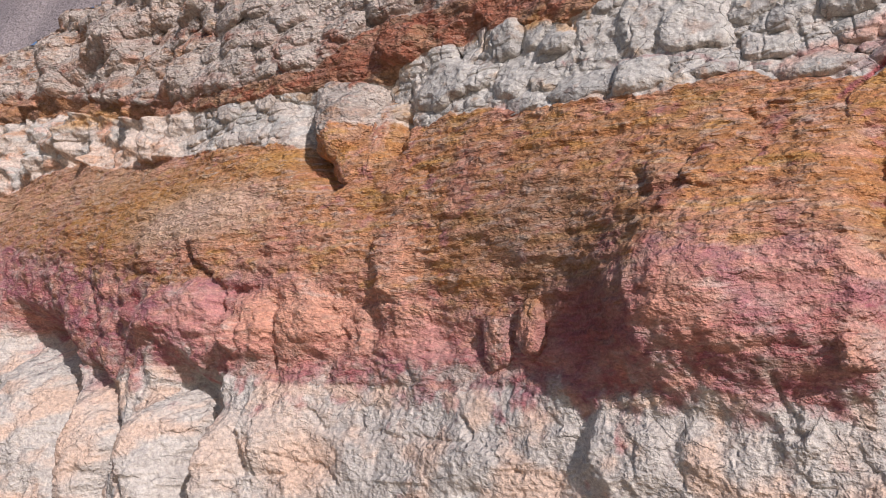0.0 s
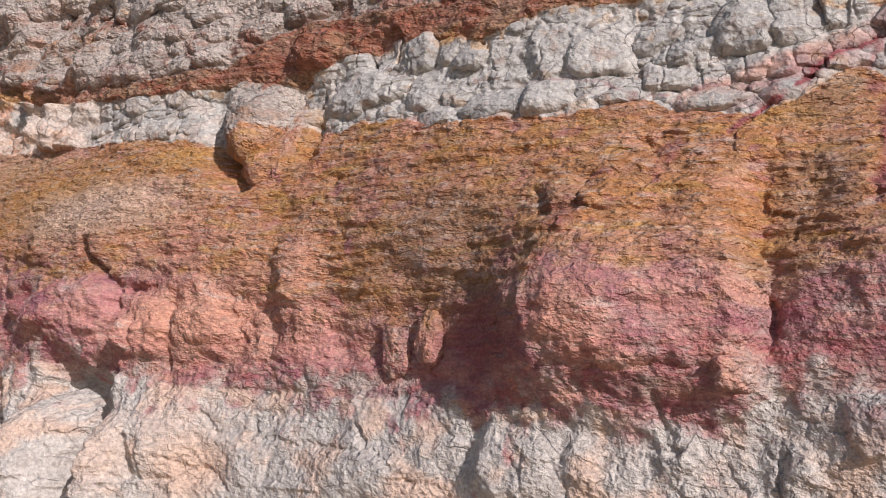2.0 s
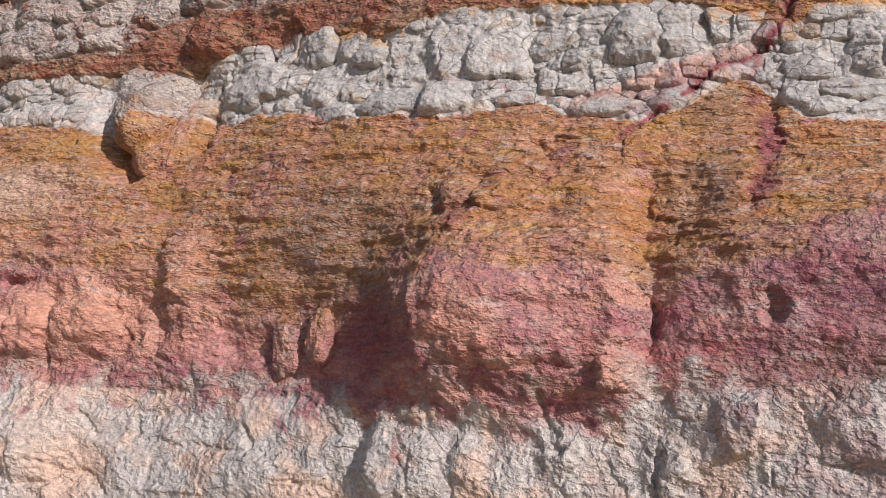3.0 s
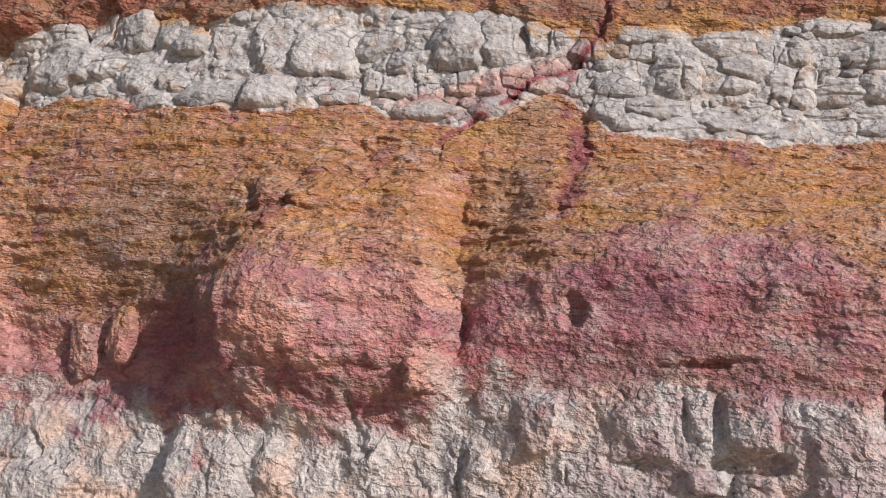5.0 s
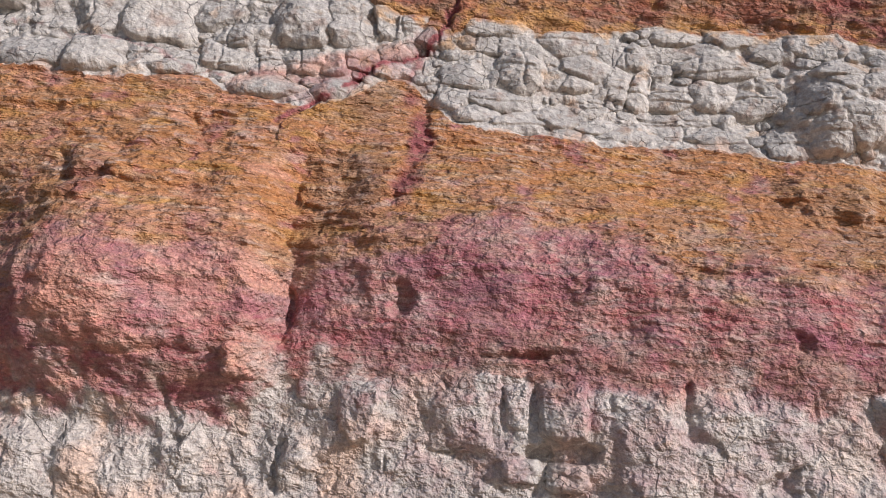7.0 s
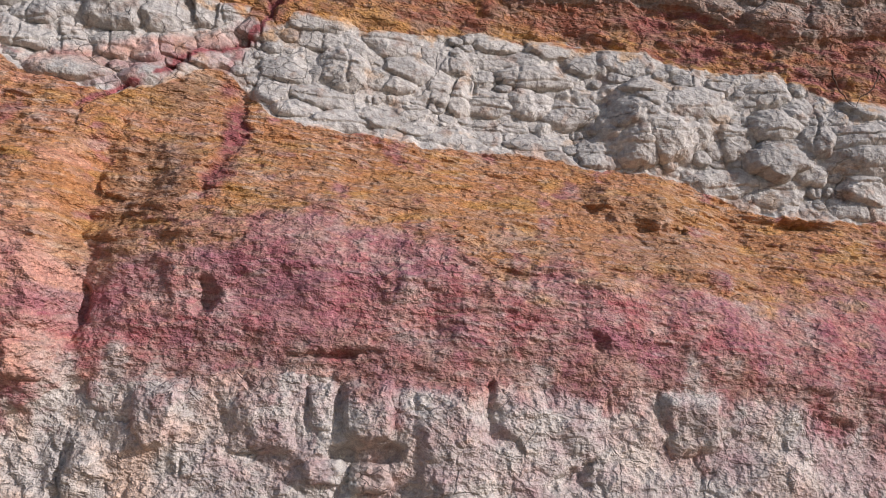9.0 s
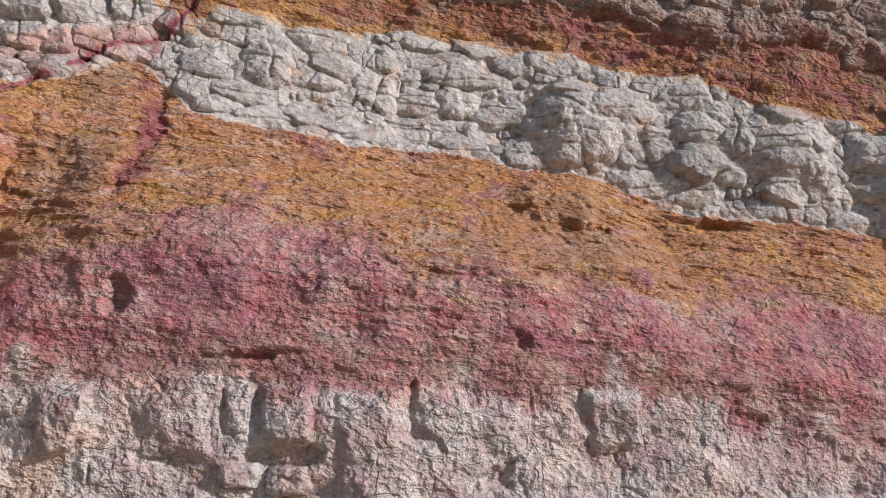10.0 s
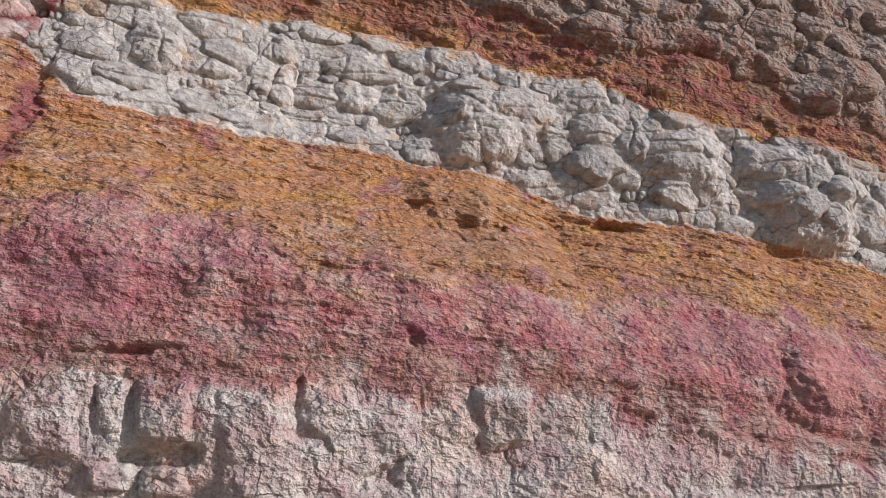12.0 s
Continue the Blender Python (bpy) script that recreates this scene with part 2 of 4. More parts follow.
SEAM_BASE = [(-29, 11), (-23.69, 10.34), (-17.67, 8.54), (-14.49, 8.04), (-12.84, 7.91), (-11.47, 7.86), (-10.37, 7.59), (-9.55, 7.93),
    (-8.09, 7.95), (-7.49, 7.89), (-6.39, 7.51), (-5.32, 7.75), (-3.31, 7.55), (-1.95, 7.38), (-0.49, 6.75), (0.06, 7.01), (0.84, 6.83),
    (1.63, 6.94), (2.43, 7.09), (3.9, 6.94), (5.04, 6.9), (5.65, 6.64), (7.01, 6.6), (7.87, 6.15), (9.27, 6.01), (9.9, 5.77), (10.62, 5.9),
    (11.41, 5.65), (14, 5.2)]
SEAM_TOP = [(-29, 11.8), (-23.81, 10.9), (-17.78, 8.94), (-14.55, 8.39), (-12.89, 8.31), (-12.06, 8.31), (-10.88, 8.81), (-10.22, 8.93),
    (-8.78, 8.7), (-6, 8.5), (-2, 8.2), (3.13, 7.67), (4.38, 7.76), (5.75, 7.74), (6.46, 7.37), (7.36, 7.2), (8.94, 7.33), (10.04, 7.2),
    (10.73, 6.6), (11.51, 6.3), (14, 6)]
X0, X1, Z0, Z1, STEP = -28.5, 14.0, -0.8, 14.0, 0.021
gx, gz = np.arange(X0, X1, STEP), np.arange(Z0, Z1, STEP)
GXX, GZZ = np.meshgrid(gx, gz)
WX = GXX + 0.14 * fbm(GXX * 1.6, GZZ * 1.9, 3, 11) + 0.05 * pn(GXX * 7, GZZ * 9, 15)
WZ = GZZ + 0.10 * fbm(GXX * 1.5, GZZ * 1.7, 3, 21) + 0.05 * pn(GXX * 8, GZZ * 8, 25)


def wobble(x, seed, amp=0.05):
    return amp * (pn(x * 2.1, x * 0 + seed, seed) + 0.7 * pn(x * 6.3, x * 0 + seed, seed + 1) + 0.4 * pn(x * 17, x * 0 + seed, seed + 2))


EDGE = [lambda x: lines(x, RED_BASE) + wobble(x, 31, 0.09), lambda x: lines(x, OCHRE_BASE) + wobble(x, 41, 0.1),
        lambda x: lines(x, OCHRE_TOP) + wobble(x, 51, 0.09), lambda x: lines(x, SEAM_BASE) + wobble(x, 61, 0.07), lambda x: lines(x, SEAM_TOP) + wobble(x, 71, 0.09)]
e1, e2, e3, e4, e5 = [f(gx)[None, :] for f in EDGE]


def face(x, z):
    """The face without its relief."""
    return (curve(x, FOOT) + curve(x, SETBACK) * ease((z - lines(x, BENCH) + 2.3) / 3.1) + 0.1 * np.maximum(z - 6, 0) - (0.05 + 0.07 * ease((-2 - x) / 2) + 0.12 * ease((-6 - x) / 2) * ease((x + 13) / 2)) * np.maximum(2 - z, 0))


def within(lo, hi, soft):
    return ease((GZZ - lo) / soft + 0.5) * ease((hi - GZZ) / soft + 0.5)


in_lower = ease((e1 - GZZ) / 0.12 + 0.5)
in_red, in_ochre = within(e1, e2, 0.12), within(e2, e3, 0.1)
in_block, in_seam = within(e3, e4, 0.08), within(e4, e5, 0.12)
in_upper = ease((GZZ - e5) / 0.12 + 0.5)
# height along the bedding, so that thin layers follow the dip
DIP_LOW = [(-29, 4.2), (-21, 3.3), (-14, 2.3), (-8, 1.85), (0, 1.8), (6, 1.65), (14, 0.4)]
DIP_HIGH = [(-29, 8.2), (-21, 8.0), (-15, 7.0), (-10, 6.6), (-4, 5.8), (0, 5.4), (5, 4.8), (9, 4.1), (14, 3.2)]
dip_lo, dip_hi = curve(gx, DIP_LOW)[None, :], curve(gx, DIP_HIGH)[None, :]
BEDDING = (GZZ - dip_lo) / (dip_hi - dip_lo) * 3.6 + 0.05 * fbm(GXX * 0.9, GZZ * 0.9, 2, 5)

# ---- relief, outward from the face ----
RELIEF = 0.13 * pn(GXX / 1.35, GZZ / 4.0, 3) + 0.05 * fbm(GXX / 0.8, GZZ / 0.8, 3, 4)
f1, f2 = cells(WX / 0.62, WZ / 0.55, 3)[:2]
patch = ease(fbm(GXX / 1.6, GZZ / 1.2, 2, 8) * 1.6 + 0.5)
crag = 1 - 2 * np.abs(fbm(WX / 0.35, WZ / 0.3, 4, 33))
grit = fbm(GXX * 11, GZZ * 12, 3, 57, 0.7)


def lumps(size, seed, wide=1.0):
    """Rounded clasts with sharp creases between them, about -0.6 to 0.35."""
    d = cells(WX / (size * wide), WZ / size, seed)[0]
    return 0.35 - d * d


l14, l07 = lumps(0.14, 17, 1.2), lumps(0.075, 19, 1.25)
flat30, flat07 = lumps(0.20, 23, 2.4), lumps(0.06, 29, 2.4)


def facets(size, seed, tilt=0.6, soft=0.4, wide=1.0, bent=1.0):
    """Broken faces: each piece has its own height and slope, meeting in sharp creases."""
    x, y = (GXX + bent * (WX - GXX)) / (size * wide), (GZZ + bent * (WZ - GZZ)) / size
    xi, yi = np.floor(x), np.floor(y)
    best = np.full(x.shape, -9.0)
    for i in (-1, 0, 1):
        for j in (-1, 0, 1):
            cx, cy = xi + i, yi + j
            h = PERM[(PERM[(cx.astype(np.int64) + seed) & 511] + cy.astype(np.int64)) & 511]
            k = PERM[(h + 71) & 511]
            dx, dy = x - cx - h / 512, y - cy - k / 512
            a, b, c = (PERM[(k + q) & 511] / 256 - 1 for q in (133, 211, 307))
            best = np.maximum(best, 0.3 * c + tilt * (a * dx + b * dy) - soft * (dx * dx + dy * dy))
    return 0.7 * (best - np.roll(best, (61, 137), (0, 1)))


east = ease((GXX + 2.5) / 2)
big_facet, small_facet = facets(0.85, 5, wide=1.1, bent=0.3), facets(0.36, 43, wide=1.15, bent=0.3)
tiny_facet = facets(0.16, 49, wide=1.2, bent=0.4)
RELIEF += in_lower * (0.24 * big_facet + 0.12 * small_facet + 0.03 * tiny_facet - 0.04 * np.exp(-((f2 - f1) / 0.03) ** 2) * patch
                      + 0.02 * l14 + (0.006 + 0.008 * east) * l07 + 0.01 * grit)
RELIEF += in_lower * ease((-10.8 - GXX) / 1.5) * (0.16 * (1 - 2 * np.abs(fbm(WX / 0.75, WZ / 2.2, 4, 121))))
RELIEF += in_red * ease((-7.6 - GXX) / 1.0) * (0.14 * small_facet + 0.07 * tiny_facet + 0.05 * l14 * patch)
RELIEF += in_red * (0.09 * fbm(GXX / 0.9, GZZ / 0.4, 4, 17) + 0.05 * facets(0.40, 47, wide=2.2) * (0.3 + 0.7 * patch) + 0.02 * tiny_facet + 0.010 * l14 + 0.016 * l07 + 0.010 * grit)
lam = pn(GXX * 1.2, BEDDING * 8, 23) * 0.25 + pn(GXX * 2.6, BEDDING * 15, 24) * 0.45 + pn(GXX * 5, BEDDING * 27, 26) * 0.5
lam = np.sign(lam) * np.abs(lam) ** 0.6


def flakes(thick, length, seed):
    """Thin layers, each broken back to its own depth along its length, -0.5 to 0.5."""
    q = BEDDING / thick + 0.5 * fbm(GXX / 0.8, GZZ / 0.5, 3, seed)
    layer = np.floor(q)
    k = PERM[layer.astype(np.int64) & 511]
    m = np.floor((GXX + 0.25 * length * fbm(GXX / 0.2, GZZ / 0.1, 2, seed + 3)) / (length * (0.7 + k / 800)) + k * 0.37)
    depth = PERM[(PERM[(m.astype(np.int64) + k) & 511] + layer.astype(np.int64) * 7) & 511] / 512 - 0.5
    part = q - layer
    return depth - 0.25 * np.exp(-(part / 0.16) ** 2)


flake = flakes(0.085, 0.55, 111) * 0.6 + flakes(0.045, 0.30, 117) * 0.4
thin = in_ochre + in_red * (0.08 + 0.5 * ease((GXX + 1.5) / 2)) * (0.3 + 0.7 * patch)
thin = thin * (1 - 0.6 * np.exp(-((GXX + 6.4) / 1.6) ** 2 - ((GZZ - 4.0) / 1.0) ** 2))
RELIEF += thin * (0.018 + 0.012 * patch) * lam + thin * (0.045 + 0.015 * patch) * flake
RELIEF += in_ochre * (0.10 * fbm(GXX / 1.3, GZZ / 0.28, 4, 27) + 0.02 * flat30 + (0.03 + 0.03 * patch) * facets(0.26, 61, wide=2.6) + 0.02 * facets(0.11, 63, wide=3.0) + 0.012 * flat07 + 0.01 * grit)
RELIEF += in_block * (-0.03 + 0.08 * fbm(GXX / 0.45, GZZ / 0.35, 3, 35) + 0.12 * small_facet + 0.06 * tiny_facet + 0.06 * l14 * ease((GXX + 15.5) / 1))
RELIEF += 0.65 * in_seam * (0.05 - 0.04 * crag + 0.2 * facets(0.4, 73, wide=1.5) + 0.06 * tiny_facet + 0.04 * flat30 + 0.02 * flat07 + 0.02 * flake + 0.06 * pn(GXX / 0.8, BEDDING * 5, 69) + 0.10 * fbm(GXX * 2, GZZ * 4, 3, 37) + 0.15 * ease((-7 - GXX) / 1.5) * ease((GXX + 18) / 2))
RELIEF += 0.75 * in_upper * (0.04 + 0.12 * fbm(GXX / 0.7, GZZ / 0.6, 3, 43) + 0.22 * facets(0.55, 67, wide=1.3) + 0.14 * small_facet + 0.05 * tiny_facet + 0.03 * l14 + 0.02 * l07 + 0.02 * grit - 0.02 * crag + 0.02 * flake + 0.03 * lam + 0.12 * ease((-7 - GXX) / 1.5))
RELIEF += in_block * ease((-15.5 - GXX) / 1.0) * (0.10 + 0.15 * small_facet + 0.25 * fbm(GXX / 0.9, GZZ / 0.6, 3, 67))
RELIEF += ease((-14.5 - GXX) / 2) * (in_upper + in_block + in_seam) * (0.7 * facets(1.2, 71, wide=1.4) + 0.4 * big_facet + 0.12 * small_facet + 0.35 * fbm(GXX / 1.5, GZZ / 0.9, 3, 73))
RELIEF -= in_seam * ease((GXX - 1.5) / 2) * 0.08
WORN = in_lower * ease((-3.0 - GXX) / 2.5) * (0.45 + 0.7 * fbm(GXX / 0.9, GZZ / 0.7, 3, 181))
STAIN = {p: np.zeros_like(GXX) for p in PIGMENTS}


def window(x0, x1, z0, z1):
    i0, i1 = np.searchsorted(gx, (x0, x1))
    j0, j1 = np.searchsorted(gz, (z0, z1))
    return slice(max(j0, 0), max(j1, 0)), slice(max(i0, 0), max(i1, 0))


def blob(x, z, rx, rz, p, edge):
    w = window(x - rx * 1.3 - 0.3, x + rx * 1.3 + 0.3, z - rz * 1.3 - 0.3, z + rz * 1.3 + 0.3)
    d = ((np.abs(WX[w] - x) / rx) ** p + (np.abs(WZ[w] - z) / rz) ** p) ** (1 / p)
    return w, ease((1.08 - d) / edge)


def dome(x, z, rx, rz, h, edge=0.9, p=2.2):
    """A bulge, or with a negative h a hollow."""
    w, a = blob(x, z, rx, rz, p, edge)
    RELIEF[w] += h * a


def stain(pigment, x, z, rx, rz, amount):
    w, a = blob(x, z, rx * 1.15, rz * 1.15, 2.0, 0.95)
    STAIN[pigment][w] = np.maximum(STAIN[pigment][w], amount * a * (0.55 if pigment == "pale" else 1.0))


def smooth_patch(x, z, rx, rz, amount):
    """A part of the face worn smooth."""
    w, a = blob(x, z, rx, rz, 2.2, 0.8)
    WORN[w] = np.maximum(WORN[w], amount * a)


def way_off(points, reach):
    px, pz = np.array(points).T
    w = window(px.min() - reach, px.max() + reach, pz.min() - reach, pz.max() + reach)
    x, z, best = WX[w] + 0.05 * pn(GXX[w] * 15, GZZ[w] * 12, 151), WZ[w] + 0.05 * pn(GXX[w] * 13, GZZ[w] * 15, 153), np.full(WX[w].shape, 9.0)
    for (ax, az), (bx, bz) in zip(points, points[1:]):
        t = np.clip(((x - ax) * (bx - ax) + (z - az) * (bz - az)) / ((bx - ax) ** 2 + (bz - az) ** 2), 0, 1)
        best = np.minimum(best, np.hypot(x - ax - t * (bx - ax), z - az - t * (bz - az)))
    return w, best


def groove(points, width, depth):
    w, d = way_off(points, width * 3 + 0.2)
    RELIEF[w] -= depth * (0.6 if width < 0.12 else 1.0) * np.exp(-(d / width) ** 2)


def vein(pigment, points, width, amount):
    w, d = way_off(points, width * 3 + 0.2)
    STAIN[pigment][w] = np.maximum(STAIN[pigment][w], amount * np.exp(-(d / width) ** 2) * ease(fbm(GXX[w] / 0.4, GZZ[w] / 0.3, 3, 63) * 1.8 + 1.0))


# the great bulge: a long shaded flank on its west, a blunt nose, a gentle east side that ends at the cleft
NOSE = [(-9.0, 0.0), (-8.0, -0.05), (-7.2, -0.12), (-6.4, -0.12), (-5.9, 0.08), (-5.3, 0.42), (-4.7, 0.86), (-4.3, 1.0), (-3.8, 0.95), (-3.3, 0.76), (-2.8, 0.56), (-2.4, 0.46), (-2.15, 0.0), (-1.9, 0.0)]
out = lines(WX, NOSE)
RELIEF += out * np.where(out > 0, ease((WZ - 1.2) / 1.5) * (0.35 * ease((5.4 - WZ) / 1.4) + 0.65 * ease((4.3 - WZ) / 1.3)), ease((WZ - 1.6) / 0.5) * ease((3.9 - WZ) / 1.0))
# the gully beside it, steep on the bulge's side, its other side turned away from the sun
RELIEF -= 0.33 * lines(WX, [(-2.40, 0.0), (-2.15, 1.0), (-1.05, 0.0)]) * ease((WZ - 2.1) / 0.7) * ease((5.3 - WZ) / 1.0)
# chunky places where thick ledges have broken away
chunky = facets(0.20, 191, wide=1.5, tilt=0.8)
for cx, cz, rx, rz, much in ((4.7, 4.05, 1.9, 0.65, 0.20), (-4.5, 4.35, 0.9, 0.8, 0.22), (-1.95, 4.2, 0.45, 1.2, 0.20), (-3.4, 4.9, 0.45, 0.7, 0.15), (-12.0, 4.4, 1.6, 0.7, 0.12), (7.5, 3.7, 1.4, 0.4, 0.12), (-10.6, 2.9, 1.2, 0.7, 0.14)):
    w, a = blob(cx, cz, rx, rz, 2.0, 0.9)
    RELIEF[w] += much * a * chunky[w]
# bulges
dome(1.92, 1.50, 0.36, 0.36, 0.06, edge=0.5, p=3.5)
dome(-0.10, 1.46, 0.34, 0.34, 0.07)
dome(4.81, 1.41, 0.35, 0.35, 0.07, edge=0.9)
dome(4.18, 1.33, 0.24, 0.25, 0.05)
dome(2.76, 1.61, 0.32, 0.18, 0.07)
dome(5.75, 1.47, 0.44, 0.32, 0.07)
dome(3.39, 1.30, 0.29, 0.36, 0.05)
dome(-5.21, 0.96, 0.69, 0.51, 0.16, edge=0.6, p=3)
dome(-7.73, 0.77, 0.91, 0.45, 0.12)
dome(-3.12, 1.19, 0.31, 0.51, 0.12)
dome(-1.94, 1.03, 0.38, 0.42, 0.15)
dome(-4.27, 1.02, 0.30, 0.46, 0.12)
dome(-12.25, 3.10, 0.54, 0.62, 0.3, edge=0.4, p=3)
dome(-11.19, 3.05, 0.97, 0.66, 0.3)
dome(-14.32, 3.46, 1.60, 0.67, 0.3, edge=0.7)
dome(-12.67, 2.97, 0.51, 0.52, 0.15)
dome(-9.28, 3.78, 0.58, 1.04, 0.25)
dome(-16.05, 3.60, 0.49, 0.24, 0.2)
dome(-15.24, 3.31, 0.46, 0.23, 0.1)
dome(-10.54, 4.04, 1.67, 0.81, 0.2)
dome(9.62, 1.98, 0.74, 0.66, 0.19, edge=0.6, p=2.6)
dome(5.31, 3.16, 0.29, 0.18, 0.12)
dome(3.80, 2.97, 0.28, 0.18, 0.1)
dome(5.16, 5.72, 1.16, 0.79, 0.35)
dome(8.25, 5.21, 1.12, 0.86, 0.3)
dome(10.71, 4.90, 0.94, 0.99, 0.4, edge=0.4, p=3)
dome(7.19, 5.60, 0.58, 0.75, 0.15)
dome(4.48, 4.33, 0.70, 0.47, 0.2, edge=0.5)
dome(-2.75, 4.15, 0.42, 0.91, 0.1)
dome(-17.24, 0.6, 1.25, 2.5, 0.6, edge=1.0)
dome(-14.57, 0.6, 1.00, 2.2, 0.55, edge=1.0)
dome(-11.87, 1.15, 1.05, 0.86, 0.3)
dome(-12.70, 0.3, 0.52, 1.6, 0.45, edge=0.9)
dome(-15.50, 0.17, 0.50, 0.53, 0.25)
dome(-21.08, 0.9, 1.40, 3.0, 0.6, edge=1.0)
# hollows
dome(-0.72, 2.77, 0.16, 0.23, -0.2, edge=0.9)
dome(3.66, 2.29, 0.07, 0.15, -0.11)
dome(1.05, 1.10, 0.40, 0.14, -0.18, edge=0.5, p=3)
dome(-22.46, 10.64, 1.62, 1.17, -0.5, edge=0.9)
dome(-18.10, 8.60, 1.33, 0.26, -0.35)
dome(-25.32, 12.98, 1.59, 0.89, -0.3)
dome(7.06, 4.15, 0.53, 0.10, -0.25)
dome(0.68, 2.15, 0.65, 0.05, -0.15)
dome(-1.62, 4.40, 0.26, 1.04, -0.05, edge=0.9, p=2.4)
dome(-7.74, 2.48, 0.37, 0.49, -0.12)
dome(3.36, 0.77, 0.19, 0.11, -0.05)
dome(2.40, 1.43, 0.12, 0.29, -0.03)
dome(-8.44, 7.91, 0.51, 0.45, -0.3)
dome(1.70, 2.59, 0.37, 0.38, -0.08)
dome(-9.82, 2.85, 0.27, 0.38, -0.15)
dome(-10.23, 7.42, 0.27, 0.73, -0.2)
dome(-5.85, 1.19, 0.26, 0.50, -0.10)
dome(5.79, 1.39, 0.30, 0.26, -0.03)
# clefts
groove([(-12.35, 7.65), (-11.9, 6.95), (-11.55, 6.3), (-11.15, 5.7)], 0.22, 0.5)
groove([(-9.95, 7.4), (-9.8, 6.8), (-9.75, 6.1)], 0.14, 0.3)
groove([(-14.14, 4.73), (-13.70, 4.34), (-13.17, 3.85), (-13.06, 3.42)], 0.09, 0.32)
groove([(-12.96, 3.78), (-12.45, 3.69), (-11.85, 3.49), (-11.76, 3.07), (-11.94, 2.43)], 0.08, 0.28)
groove([(-22.29, 3.65), (-20.29, 3.10), (-19.38, 2.13), (-18.81, 0.74), (-18.32, -0.20)], 0.65, 1.5)
groove([(-18.11, 2.47), (-16.79, 2.06), (-16.10, 1.14), (-16.31, -0.08)], 0.26, 0.6)
groove([(-14.59, 2.11), (-13.64, 1.87), (-13.37, 1.41), (-13.52, 0.85), (-13.37, 0.07)], 0.42, 1.2)
groove([(-14.87, 0.73), (-14.55, 0.02)], 0.1, 0.25)
groove([(-11.05, 1.59), (-10.55, 1.25)], 0.05, 0.15)
groove([(-9.97, 1.51), (-9.78, 1.18), (-8.64, 1.12), (-7.37, 1.04), (-6.74, 0.66)], 0.035, 0.1)
groove([(-7.82, 1.38), (-7.68, 1.11)], 0.06, 0.15)
groove([(-11.59, 0.88), (-10.68, 0.65), (-10.21, 0.35)], 0.04, 0.12)
groove([(-3.27, 1.79), (-3.28, 1.40), (-3.16, 1.15)], 0.05, 0.15)
groove([(-2.12, 2.85), (-2.14, 2.65), (-2.2, 2.4)], 0.08, 0.2)
groove([(-2.44, 5.23), (-2.06, 5.63), (-1.49, 6.11), (-0.88, 6.51), (-0.53, 6.78), (-0.41, 7.48)], 0.05, 0.18)
groove([(-0.72, 5.64), (-0.70, 4.74), (-0.85, 4.36), (-0.89, 4.02)], 0.08, 0.12)
groove([(-4.58, 2.20), (-3.72, 2.13), (-2.75, 2.18)], 0.04, 0.08)
groove([(-2.03, 1.17), (-2.14, 0.68)], 0.05, 0.15)
groove([(-9.93, 1.33), (-10.05, 1.06)], 0.04, 0.12)
groove([(-3.66, 5.28), (-3.27, 4.70), (-3.57, 4.37)], 0.06, 0.1)
groove([(-4.95, 4.50), (-4.63, 4.13)], 0.07, 0.12)
groove([(8.93, 2.08), (8.59, 1.33), (9.25, 1.10), (10.39, 0.92)], 0.08, 0.1)
groove([(3.05, 0.75), (3.29, 0.85), (3.42, 0.96)], 0.05, 0.15)
groove([(2.38, 1.80), (2.32, 1.32), (2.69, 1.19)], 0.05, 0.14)
groove([(-12.32, 3.26), (-12.36, 2.65)], 0.04, 0.1)
groove([(-10.70, 3.56), (-10.38, 2.75), (-10.69, 2.28)], 0.05, 0.12)
groove([(-16.81, 4.36), (-16.56, 3.36)], 0.06, 0.15)
groove([(-18.41, 4.55), (-17.85, 3.71)], 0.06, 0.15)
# worn patches
smooth_patch(-13.7, 3.4, 1.2, 0.75, 0.9)
smooth_patch(-12.2, 3.1, 0.6, 0.6, 0.7)
smooth_patch(-8.7, 2.6, 0.8, 0.5, 0.8)
smooth_patch(-6.0, 2.5, 0.7, 0.7, 0.6)
smooth_patch(-2.9, 2.75, 0.6, 0.5, 0.5)
smooth_patch(0.35, 2.75, 0.9, 0.55, 0.5)
smooth_patch(-22.0, 1.2, 2.2, 1.8, 0.9)
smooth_patch(9.6, 1.9, 0.6, 0.5, 0.6)
# stains
stain('rose', -13.7, 3.4, 1.2, 0.75, 0.6)
stain('rose', -8.7, 2.6, 0.8, 0.5, 0.6)
stain('rose', -2.8, 2.75, 0.7, 0.5, 0.35)
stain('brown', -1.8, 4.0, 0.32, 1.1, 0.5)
stain('brown', 4.6, 4.15, 1.5, 0.45, 0.4)
stain('brown', -4.6, 4.3, 0.7, 0.6, 0.45)
stain('wine', -4.35, 4.1, 0.3, 0.4, 0.5)
stain('wine', -3.35, 4.9, 0.25, 0.45, 0.45)
stain('rose', 9.7, 1.9, 0.7, 0.55, 0.5)
stain('salmon', -11.19, 3.21, 2.41, 1.12, 0.9)
stain('salmon', -9.28, 3.88, 0.65, 1.25, 0.8)
stain('salmon', -10.09, 2.73, 0.86, 0.57, 0.7)
stain('salmon', -4.11, 2.72, 0.73, 0.65, 0.75)
stain('salmon', -2.48, 2.18, 0.41, 0.39, 0.5)
stain('salmon', -12.31, 3.16, 0.61, 0.52, 0.6)
stain('salmon', -11.43, 1.44, 0.81, 0.76, 0.45)
